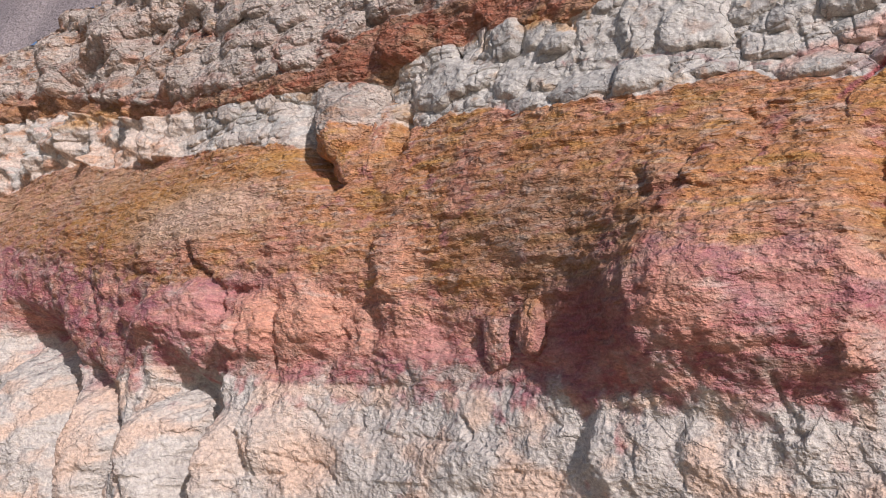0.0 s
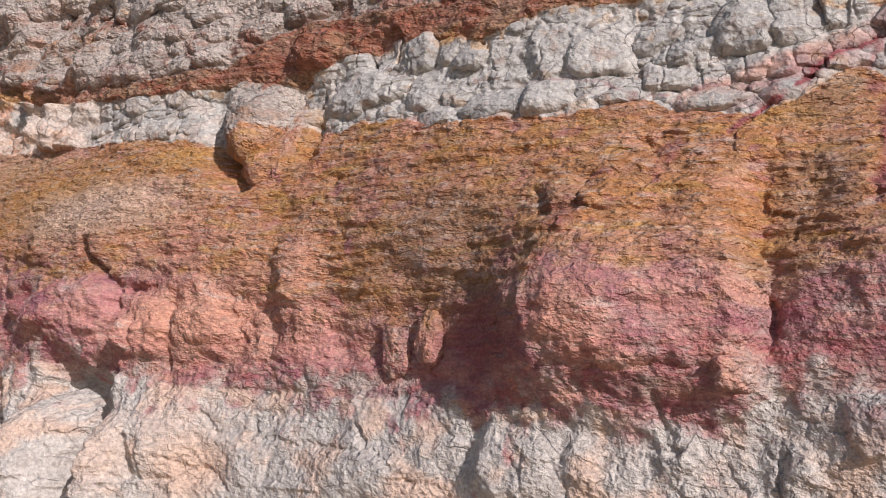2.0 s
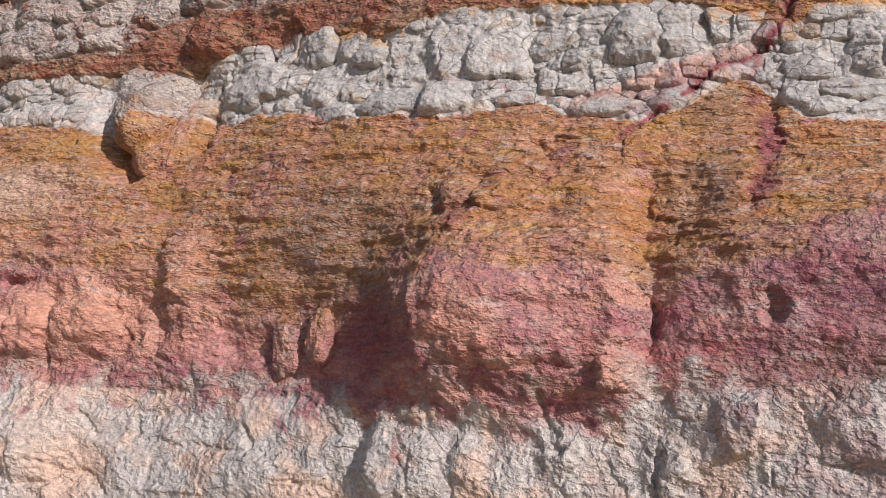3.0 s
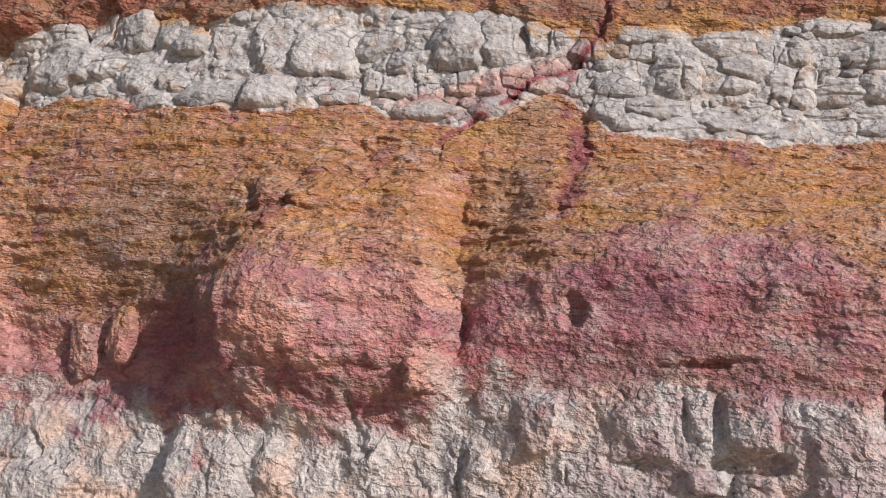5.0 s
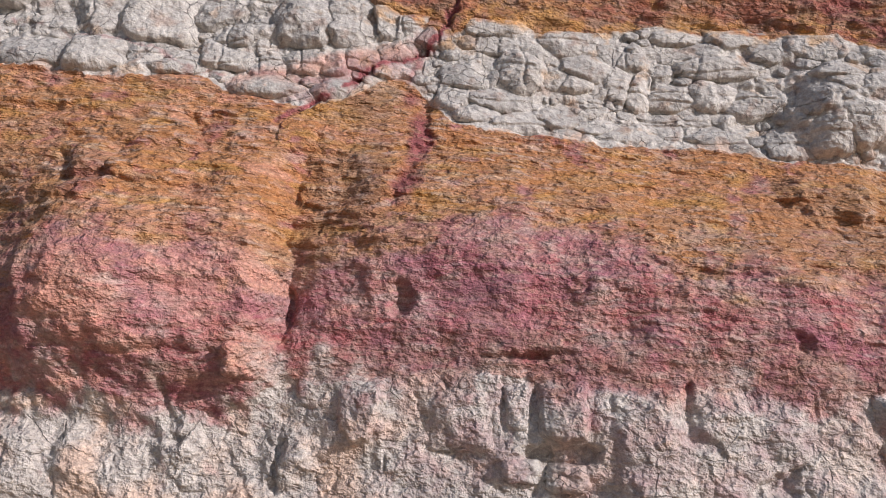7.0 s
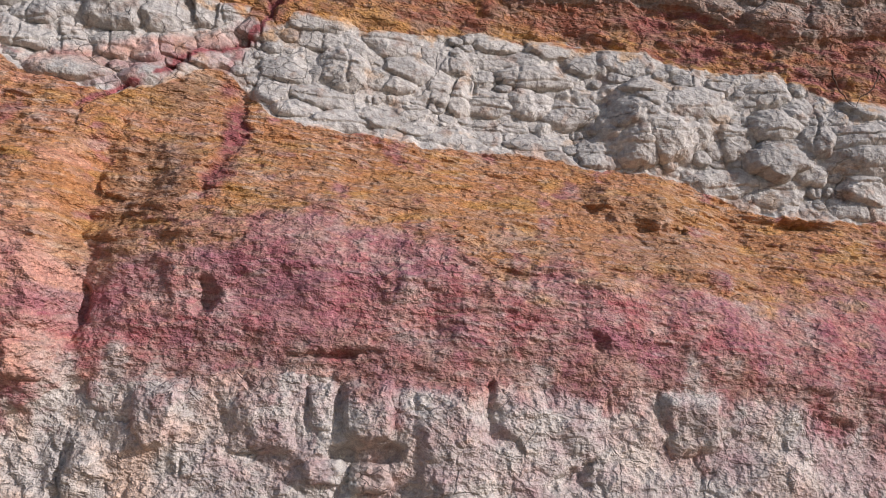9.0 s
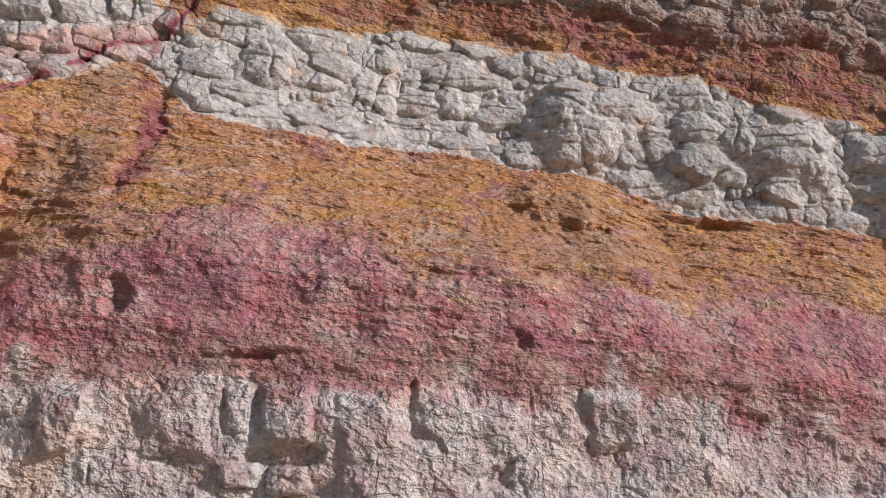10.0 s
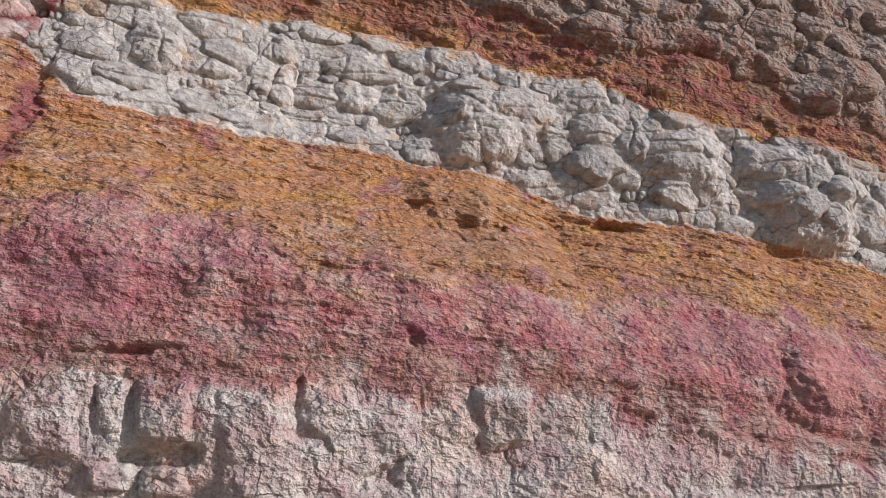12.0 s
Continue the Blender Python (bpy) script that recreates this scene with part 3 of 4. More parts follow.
stain('salmon', -17.52, 1.12, 1.25, 1.06, 0.6)
stain('salmon', -11.06, 0.48, 0.94, 0.37, 0.5)
stain('salmon', -4.02, 1.40, 0.10, 0.39, 0.7)
stain('salmon', -2.71, 0.97, 0.26, 0.37, 0.35)
stain('salmon', -10.77, 5.7, 0.86, 0.60, 0.4)
stain('salmon', -11.5, 4.5, 2.2, 0.7, 0.65)
stain('salmon', -9.0, 2.9, 1.0, 0.7, 0.7)
stain('salmon', -12.5, 2.9, 1.6, 0.6, 0.6)
stain('salmon', -3.3, 3.6, 1.3, 0.6, 0.3)
stain('salmon', -2.9, 2.9, 0.7, 0.6, 0.45)
stain('crimson', -3.0, 3.2, 0.6, 0.4, 0.6)
stain('crimson', -1.6, 6.2, 0.95, 0.22, 0.45)
stain('salmon', -2.6, 6.0, 0.5, 0.25, 0.4)
stain('yellow', -1.25, 5.75, 0.5, 0.28, 0.7)
stain('brown', -1.4, 5.6, 0.6, 0.4, 0.55)
stain('pale', -14.5, 9.0, 3.2, 0.7, 1.0)
stain('pale', -1.3, 5.9, 0.4, 0.2, 0.6)
stain('salmon', 2.82, 1.37, 0.13, 0.36, 0.5)
stain('salmon', -21.27, 0.68, 0.62, 1.33, 0.5)
stain('salmon', -15.89, 0.15, 0.46, 0.53, 0.5)
stain('salmon', 2.81, 0.99, 0.36, 0.23, 0.35)
stain('salmon', -11.84, 4.93, 1.24, 0.64, 0.4)
stain('yellow', -15.5, 5.9, 4.0, 1.0, 0.7)
stain('peach', -14.2, 5.4, 3.0, 0.8, 0.8)
stain('brown', -19.0, 8.1, 3.2, 0.7, 0.2)
stain('peach', -17.5, 1.0, 1.1, 1.4, 1.0)
stain('peach', -11.0, 0.7, 1.0, 0.8, 0.95)
stain('peach', -12.6, 0.9, 0.6, 0.9, 0.6)
stain('pale', -20.0, 11.6, 5.0, 1.4, 1.0)
stain('crimson', -2.77, 2.71, 0.62, 0.30, 0.7)
stain('crimson', -3.54, 1.64, 0.45, 0.21, 0.6)
stain('crimson', -2.92, 1.63, 0.41, 0.20, 0.6)
stain('crimson', -4.53, 1.65, 0.36, 0.26, 0.5)
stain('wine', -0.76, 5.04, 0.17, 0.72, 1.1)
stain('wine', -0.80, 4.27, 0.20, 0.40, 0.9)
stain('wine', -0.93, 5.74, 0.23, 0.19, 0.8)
stain('crimson', -14.13, 3.39, 2.02, 0.66, 0.5)
stain('crimson', -8.44, 2.62, 0.71, 0.44, 0.6)
stain('crimson', -4.39, 3.49, 0.37, 0.21, 0.6)
stain('crimson', -17.51, 2.32, 1.12, 0.37, 0.7)
stain('crimson', 2.12, 1.01, 0.45, 0.33, 0.25)
stain('crimson', 7.43, 0.94, 1.69, 0.41, 0.4)
stain('crimson', 0.02, 1.24, 0.34, 0.26, 0.3)
stain('mauve', 0.13, 2.91, 1.06, 0.66, 0.8)
stain('mauve', -1.68, 2.69, 0.40, 0.39, 0.6)
stain('mauve', -11.73, 4.52, 0.98, 0.44, 0.7)
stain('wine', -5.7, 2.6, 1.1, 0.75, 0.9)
stain('mauve', 0.64, 4.18, 0.17, 0.18, 0.9)
stain('mauve', 3.40, 3.09, 0.41, 0.45, 0.5)
stain('mauve', 9.58, 2.79, 0.30, 0.47, 0.9)
stain('mauve', 5.35, 3.17, 0.29, 0.20, 0.9)
stain('mauve', -8.06, 5.11, 0.47, 0.94, 0.5)
stain('mauve', -5.16, 3.66, 0.39, 0.44, 0.6)
stain('mauve', 3.67, 4.56, 0.17, 0.20, 0.7)
stain('mauve', 2.20, 2.54, 0.32, 0.19, 0.8)
stain('mauve', 8.23, 2.39, 1.61, 0.50, 0.5)
stain('mauve', -5.57, 5.72, 0.48, 0.08, 0.3)
stain('mauve', 1.88, 3.34, 0.36, 0.37, 0.6)
stain('mauve', 7.41, 2.96, 0.28, 0.18, 0.8)
stain('mauve', -14.60, 4.67, 1.82, 0.48, 0.4)
stain('mauve', -7.45, 6.22, 0.37, 0.21, 0.5)
stain('yellow', -12.59, 6.37, 1.38, 0.36, 0.9)
stain('yellow', -6.50, 5.80, 0.52, 0.20, 0.7)
stain('yellow', -5.02, 5.71, 0.56, 0.15, 0.6)
stain('yellow', -1.73, 5.44, 0.37, 0.30, 0.8)
stain('yellow', 0.70, 7.11, 0.71, 0.23, 0.9)
stain('yellow', 5.25, 4.30, 1.13, 0.43, 0.6)
stain('yellow', 9.03, 3.13, 0.82, 0.40, 0.8)
stain('yellow', 0.63, 7.07, 0.54, 0.27, 0.8)
stain('yellow', 3.03, 7.16, 0.61, 0.24, 0.8)
stain('yellow', -18.50, 6.66, 1.92, 0.94, 0.6)
stain('yellow', 6.35, 6.88, 0.39, 0.20, 0.9)
stain('yellow', -0.22, 4.00, 0.40, 0.21, 0.7)
stain('yellow', -9.86, 6.89, 0.32, 0.31, 0.8)
stain('yellow', -6.91, 7.74, 0.44, 0.21, 0.8)
stain('yellow', 9.93, 5.97, 0.46, 0.20, 0.7)
stain('yellow', -20.78, 9.34, 1.66, 0.27, 0.8)
stain('yellow', 1.51, 4.42, 0.77, 0.30, 0.5)
stain('rust', -7.65, 8.22, 1.44, 0.34, 0.9)
stain('rust', -11.06, 8.16, 1.85, 0.38, 0.8)
stain('rust', -10.15, 8.31, 0.83, 0.48, 0.85)
stain('rust', -9.52, 5.62, 0.34, 0.70, 0.4)
stain('rust', -7.47, 5.43, 0.53, 0.39, 0.5)
stain('rust', 4.37, 7.45, 1.35, 0.40, 0.7)
stain('rust', 9.02, 6.44, 0.99, 0.63, 0.9)
stain('rust', 3.23, 7.30, 1.15, 0.23, 0.8)
stain('rust', 11.07, 5.83, 0.73, 0.42, 0.8)
stain('rust', -16.40, 8.56, 1.58, 0.21, 0.8)
stain('rust', -1.15, 4.94, 0.14, 0.20, 0.5)
stain('rust', 0.78, 5.12, 0.38, 0.14, 0.6)
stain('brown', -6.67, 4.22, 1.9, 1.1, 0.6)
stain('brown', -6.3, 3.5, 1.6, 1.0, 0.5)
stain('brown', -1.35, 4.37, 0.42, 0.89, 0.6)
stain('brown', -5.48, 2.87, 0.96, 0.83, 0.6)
stain('brown', 4.74, 3.53, 1.73, 0.56, 0.4)
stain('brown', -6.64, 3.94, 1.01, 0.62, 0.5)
stain('brown', 4.76, 1.41, 0.71, 0.25, 0.4)
stain('brown', -3.15, 1.92, 1.24, 0.13, 0.5)
stain('pale', -12.75, 5.65, 1.01, 0.18, 0.7)
stain('pale', 2.77, 3.47, 0.84, 0.33, 0.5)
stain('pale', -20.44, 6.71, 2.56, 0.79, 0.4)
stain('pale', -0.24, 4.36, 0.41, 0.37, 0.5)
stain('pale', -8.04, 3.49, 0.33, 0.21, 0.6)
stain('pale', -7.14, 2.08, 0.25, 0.16, 0.8)
stain('pale', 1.18, 3.22, 0.92, 0.21, 0.35)
stain('pale', 2.85, 3.68, 1.04, 0.36, 0.35)
stain('pale', 7.14, 2.92, 0.51, 0.10, 0.5)
stain('pale', -5.18, 3.85, 0.26, 0.32, 0.4)
stain('ochre', -10.9, 5.8, 0.85, 0.55, 0.85)
stain('salmon', -10.2, 6.7, 0.2, 0.8, 0.5)
stain('yellow', -10.0, 6.3, 0.25, 0.8, 0.5)
stain('salmon', -7.33, 2.59, 0.30, 0.38, 0.85)
stain('salmon', -6.70, 2.69, 0.28, 0.42, 0.85)
stain('salmon', -2.40, 2.07, 0.22, 0.24, 0.7)
# veins
vein('wine', [(-2.58, 5.23), (-2.06, 5.63), (-1.49, 6.11), (-0.88, 6.51), (-0.56, 6.74), (-0.45, 7.20), (-0.33, 7.48)], 0.045, 1.3)
vein('crimson', [(-2.6, 5.45), (-1.8, 6.0), (-1.0, 6.5), (-0.6, 6.8)], 0.2, 0.38)
vein('salmon', [(-3.3, 5.9), (-2.2, 6.15), (-1.2, 6.5)], 0.14, 0.5)
vein('wine', [(-0.88, 6.47), (-0.94, 5.93), (-0.85, 5.64)], 0.06, 0.6)
vein('wine', [(-3.01, 6.04), (-2.24, 5.96), (-1.56, 6.11), (-1.11, 6.38)], 0.06, 0.5)
vein('wine', [(-6.37, 6.79), (-5.47, 6.55), (-4.46, 6.38), (-3.29, 5.89)], 0.025, 0.5)
vein('rust', [(-23.06, 11.44), (-19.58, 11.32), (-16.62, 10.52), (-14.19, 9.61), (-12.98, 9.08), (-11.29, 8.80)], 0.12, 0.8)
vein('rust', [(-17.40, 11.61), (-15.02, 10.79)], 0.1, 0.7)
vein('rust', [(13.36, 8.76), (12.00, 7.70), (11.05, 8.01)], 0.06, 0.3)
vein('wine', [(-17.83, 7.29), (-16.26, 7.09)], 0.06, 0.4)
vein('rust', [(-6.28, 5.99), (-4.74, 5.88), (-3.81, 5.71)], 0.08, 0.4)
vein('mauve', [(-3.46, 5.30), (-3.32, 5.01), (-3.40, 4.47)], 0.09, 0.6)
vein('mauve', [(-4.76, 4.34), (-4.23, 4.04), (-4.11, 4.22)], 0.08, 0.5)
vein('wine', [(1.64, 2.15), (1.09, 2.04), (0.56, 2.04)], 0.05, 0.3)

# ---- pigments of the beds ----
soft_z = WZ + 0.14 * lam + 0.5 * fbm(GXX / 0.45, GZZ / 0.5, 5, 77, 0.65)
drip = (0.9 - 0.45 * east) * fbm(GXX / 0.5, GZZ / 0.8, 4, 161, 0.6)
is_beds = ease((soft_z + drip - e1) / 0.9 + 0.5) * ease((e3 - GZZ) / 0.05 + 0.6)
up = ease((soft_z + 0.5 * fbm(GXX / 0.7, GZZ / 0.45, 4, 79, 0.6) - e2) / 1.2 + 0.5)
tone = fbm(GXX / 0.9, GZZ / 0.35, 4, 81)
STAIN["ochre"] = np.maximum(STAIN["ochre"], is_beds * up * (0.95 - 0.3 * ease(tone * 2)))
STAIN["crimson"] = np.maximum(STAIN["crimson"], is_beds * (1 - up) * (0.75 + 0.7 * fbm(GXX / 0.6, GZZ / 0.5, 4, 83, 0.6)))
STAIN["mauve"] = np.maximum(STAIN["mauve"], is_beds * (1 - up) * ease(fbm(GXX / 0.8, GZZ / 0.5, 3, 85) * 2.2 + 0.3) * 0.8)
STAIN["salmon"] = np.maximum(STAIN["salmon"], is_beds * ease(fbm(GXX / 0.7, GZZ / 0.4, 4, 87, 0.5) * 2.2 + 0.05) * (0.6 - 0.4 * east))
STAIN["mauve"] = np.maximum(STAIN["mauve"], is_beds * up * ease(fbm(GXX / 0.5, GZZ / 0.35, 4, 88, 0.55) * 2.4 - 0.4) * 0.7)
STAIN["yellow"] = np.maximum(STAIN["yellow"], is_beds * up * ease(fbm(GXX / 0.8, GZZ / 0.25, 3, 89) * 2.4 - 0.1) * 0.8)
STAIN["rust"] = np.maximum(STAIN["rust"], in_seam * ease(fbm(GXX / 0.7, GZZ / 0.3, 4, 91, 0.6) * 2 + 0.45) * 0.9 * ease((GXX + 19) / 3))
far_west = ease((-15.0 - GXX) / 1.5) * ease((GZZ - 6.0) / 1.2)
STAIN["salmon"] = np.maximum(STAIN["salmon"], far_west * ease(fbm(GXX / 0.9, GZZ / 0.45, 5, 101, 0.6) * 2.0 - 0.1) * 0.45)
STAIN["ochre"] = np.maximum(STAIN["ochre"], far_west * ease(fbm(GXX / 1.1, GZZ / 0.6, 5, 103, 0.6) * 1.6 + 0.4) * 0.6)
STAIN["peach"] = np.maximum(STAIN["peach"], far_west * 0.3 * ease((9 - GZZ) / 1))
STAIN["brown"] = np.maximum(STAIN["brown"], far_west * ease(fbm(GXX / 0.8, GZZ / 0.4, 5, 105, 0.6) * 2.2 - 0.1) * 0.35)
STAIN["yellow"] = np.maximum(STAIN["yellow"], in_seam * ease((e4 + 0.35 - soft_z) / 0.4) * (0.25 + 0.55 * ease((GXX + 6) / 3)))
STAIN["rust"] = np.maximum(STAIN["rust"], in_upper * ease(fbm(GXX / 0.7, GZZ / 0.25, 3, 93) * 2.6 - 0.7) * 0.7)
STAIN["yellow"] = np.maximum(STAIN["yellow"], in_upper * ease(fbm(GXX / 0.6, GZZ / 0.3, 3, 95) * 2.4 - 0.6) * 0.5)
STAIN["peach"] = np.maximum(STAIN["peach"], in_lower * ease(fbm(GXX / 0.9, GZZ / 0.8, 4, 97, 0.5) * 1.8 + 0.25) * 0.8)
STAIN["peach"] = np.maximum(STAIN["peach"], in_lower * STAIN["salmon"])
STAIN["peach"] *= 1 - 0.6 * in_lower * ease((GXX + 1.5) / 1.5)
STAIN["mauve"] = np.maximum(STAIN["mauve"], in_lower * ease((GXX + 2.5) / 2) * (0.2 + 0.45 * fbm(GXX / 0.5, GZZ / 0.4, 4, 98, 0.6)))
STAIN["salmon"] *= 1 - 0.75 * in_lower
STAIN["crimson"] = np.maximum(STAIN["crimson"], in_lower * ease(fbm(GXX / 0.5, GZZ / 0.5, 3, 99) * 2.0 - 0.9 + 0.6 * ease((GXX - 2) / 6)) * 0.55)
STAIN["pale"] = np.maximum(STAIN["pale"], is_beds * ease(lam * 2.2 - 0.55 + 0.5 * patch) * 0.4)
STAIN["brown"] = np.maximum(STAIN["brown"], is_beds * ease(-lam * 2.2 - 0.6 + 0.4 * patch) * 0.35)
STAIN["brown"] = np.maximum(STAIN["brown"], in_block * ease(fbm(GXX / 0.35, GZZ / 0.3, 4, 107, 0.6) * 2.2 - 0.3) * 0.5)
STAIN["pale"] = np.maximum(STAIN["pale"], (in_upper + in_block) * ease((-8.5 - GXX) / 2) * ease(fbm(GXX / 0.9, GZZ / 0.45, 4, 171, 0.6) * 2.4 + 0.45) * 0.8)
STAIN["rust"] = np.maximum(STAIN["rust"], in_upper * ease((e5 + 0.35 + 0.9 * fbm(GXX / 0.7, GZZ / 0.5, 4, 201, 0.6) - GZZ) / 0.35) * 0.7)
STAIN["brown"] = np.maximum(STAIN["brown"], in_upper * (ease(tone * 2.0 + 0.2) * 0.4 * ease((GXX + 14) / 4) + 0.30 * ease((GXX - 2) / 3)))
STAIN["wine"] = np.maximum(STAIN["wine"], (in_upper + in_seam) * ease((GXX - 3) / 3) * ease(fbm(GXX / 0.9, BEDDING * 3.5, 4, 143, 0.6) * 2.6 - 1.2 * in_upper + 0.1) * 0.75)

STAIN["brown"] = np.maximum(STAIN["brown"], is_beds * np.exp(-((soft_z - e1 - 0.18) / 0.22) ** 2) * (0.2 + 0.4 * east))
streak = fbm(GXX / 0.28, GZZ / 1.1, 4, 135, 0.6)
STAIN["salmon"] = np.maximum(STAIN["salmon"], in_red * ease((GXX + 0.5) / 2.5) * ease(streak * 2.2 - 0.1) * 0.32)
STAIN["peach"] = np.maximum(STAIN["peach"], is_beds * up * ease(fbm(GXX / 0.5, GZZ / 0.12, 4, 137, 0.6) * 2.4 - 0.5) * 0.42)
STAIN["wine"] = np.maximum(STAIN["wine"], is_beds * ease(fbm(GXX / 0.3, GZZ / 0.22, 4, 139, 0.6) * 2.6 - 1.05) * 0.6)
STAIN["brown"] = np.maximum(STAIN["brown"], in_lower * east * ease(fbm(GXX / 0.45, GZZ / 0.4, 4, 141, 0.6) * 2 + 0.0) * 0.15)
STAIN["rust"] *= 1 - (0.35 + 0.5 * ease((GXX + 6) / 3)) * in_seam * np.clip(STAIN["yellow"] + 0.8 * ease(fbm(GXX / 0.6, GZZ / 0.3, 4, 145, 0.6) * 2.4 - 0.3), 0, 1)
STAIN["ochre"] = np.maximum(STAIN["ochre"], in_seam * ease(fbm(GXX / 0.5, GZZ / 0.25, 4, 147, 0.6) * 2 + 0.3) * (0.3 + 0.5 * ease((GXX + 6) / 3)))
# iron creeps a little way up into the whitish bed and down from the seam
creep = fbm(GXX / 0.5, GZZ / 0.4, 4, 127, 0.6)
STAIN["ochre"] = np.maximum(STAIN["ochre"], in_block * ease((e3 + 0.10 + 0.45 * creep - GZZ) / 0.16) * 0.35)
STAIN["yellow"] = np.maximum(STAIN["yellow"], in_block * ease((GZZ - e4 + 0.08 - 0.5 * creep) / 0.22) * 0.55)
STAIN["yellow"] = np.maximum(STAIN["yellow"], in_block * ease(fbm(GXX / 0.7, GZZ / 0.4, 4, 131, 0.6) * 2.2 - 0.45) * 0.35)


def sample(grid, x, z):
    fx, fz = np.clip((x - X0) / STEP, 0, len(gx) - 1.001), np.clip((z - Z0) / STEP, 0, len(gz) - 1.001)
    i, j = fx.astype(int), fz.astype(int)
    u, v = fx - i, fz - j
    return (grid[j, i] * (1 - u) + grid[j, i + 1] * u) * (1 - v) + (grid[j + 1, i] * (1 - u) + grid[j + 1, i + 1] * u) * v


# ---- building ----
def sheet(name, x, y, z, material, parent=None, label="", centre=(0, 0, 0), pigments=True, wrap=False, floor=None):
    """One mesh from arrays of rows by columns, with the pigments of its place."""
    rows, cols = x.shape
    me = bpy.data.meshes.new(name)
    n = rows * cols
    me.vertices.add(n)
    co = np.stack([x - centre[0], y - centre[1], z - centre[2]], -1).reshape(-1, 3)
    me.vertices.foreach_set("co", co.astype(np.float32).ravel())
    idx = np.arange(n).reshape(rows, cols)
    if wrap:
        idx = np.concatenate([idx, idx[:, :1]], 1)
    quads = np.stack([idx[:-1, :-1], idx[:-1, 1:], idx[1:, 1:], idx[1:, :-1]], -1).reshape(-1, 4)
    f = len(quads)
    me.loops.add(4 * f)
    me.loops.foreach_set("vertex_index", quads.ravel().astype(np.int32))
    me.polygons.add(f)
    me.polygons.foreach_set("loop_start", np.arange(0, 4 * f, 4, dtype=np.int32))
    me.polygons.foreach_set("use_smooth", np.ones(f, bool))
    if pigments:
        at = z if floor is None else np.maximum(z, floor)
        for p in PIGMENTS:
            a = me.attributes.new(p, "FLOAT", "POINT")
            a.data.foreach_set("value", sample(STAIN[p], x.ravel(), at.ravel()).astype(np.float32))
        for extra, grid in (("bedding", BEDDING), ("worn", WORN)):
            a = me.attributes.new(extra, "FLOAT", "POINT")
            a.data.foreach_set("value", sample(grid, x.ravel(), z.ravel()).astype(np.float32))
    me.update()
    me.materials.append(material)
    ob = new(name, me)
    ob.location = centre
    if parent:
        ob.parent = parent
        ob.matrix_parent_inverse = Matrix.Translation(-parent.matrix_world.translation)
    if label:
        ob["label"] = label
    return ob


columns = np.concatenate([np.arange(X0, -15, 0.045), np.arange(-15, -9, 0.028), np.arange(-9, 9.5, 0.0185), np.arange(9.5, X1 - 0.02, 0.028)])


def bed(name, low, high, rows, material, label):
    lo, hi = low(columns), high(columns)
    hi = np.maximum(hi, lo + 0.05)
    v = np.linspace(0, 1, rows)[:, None]
    z = lo[None, :] + (hi - lo)[None, :] * v
    x = np.repeat(columns[None, :], rows, 0)
    y = face(x, z) - sample(RELIEF, x, z)
    return sheet(name, x, y, z, material, cliff, label)


cliff = new("cliff")
tagged(cliff, "weathered cliff of banded pale, red and ochre sandstone above the beach", "cliff", kind="structure")
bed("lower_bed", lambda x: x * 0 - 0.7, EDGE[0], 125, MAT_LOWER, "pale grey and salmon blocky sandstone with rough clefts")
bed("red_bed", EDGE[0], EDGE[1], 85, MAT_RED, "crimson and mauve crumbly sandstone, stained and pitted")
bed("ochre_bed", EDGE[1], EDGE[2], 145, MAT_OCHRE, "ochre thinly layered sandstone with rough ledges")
block_bed = bed("blocky_bed", EDGE[2], EDGE[3], 95, MAT_BLOCK, "whitish grey mudstone broken into rounded blocks")
bed("iron_seam", EDGE[3], EDGE[4], 60, MAT_SEAM, "rust red and yellow ironstone seam, knobbly")
TOP = [(-40, 12.2), (-28, 13.4), (-24.5, 13.5), (-21.4, 13.2), (-17.8, 12.4), (-13, 11), (-9, 10.6), (40, 10.6)]
upper_bed = bed("upper_bed", EDGE[4], lambda x: curve(x, TOP), 120, MAT_UPPER, "grey brown rubbly sandstone with rusty streaks")
# the slope above and the flanks, out of sight
sx, sv = np.meshgrid(np.arange(-38, 30.1, 0.5), np.linspace(0, 1, 8))
top_y = face(sx, curve(sx, TOP)) - sample(RELIEF, np.clip(sx, X0, X1 - 0.1), curve(sx, TOP))
rise = 5 + 24 * ease((-13 - sx) / 9)
lift = curve(sx, TOP) - 0.02 + sv * rise + 0.5 * sv * fbm(sx / 2, sv * 6, 3, 3)
cut = 50
sheet("hill_slope", sx[:, :cut + 1], (top_y + sv * 14)[:, :cut + 1], lift[:, :cut + 1], MAT_HILL, cliff, "mauve grey slope rising above the face", pigments=False)
sheet("crown_slope", sx[:, cut:], (top_y + sv * 14)[:, cut:], lift[:, cut:], MAT_UPPER, cliff, "grey brown slope above the face", pigments=False)
for x0, x1 in ((-38, X0), (X1 - 0.03, 30)):
    fx, fz = np.meshgrid(np.linspace(x0, x1, 30), np.linspace(0, 1, 40))
    fz = -0.7 + (curve(fx, TOP) + 0.7) * fz
    sheet("flank", fx, face(fx, fz) - sample(RELIEF, np.clip(fx, X0, X1 - 0.1), fz), fz, MAT_LOWER, cliff, "plain pale sandstone flank of the face", pigments=False)

# ---- rounded blocks of the whitish bed ----
GIVEN = []


def stone(x, z, rx, rz):
    """A pillow of the bed: its middle and its half width and height."""
    GIVEN.append((x, z, rz, rx / rz))


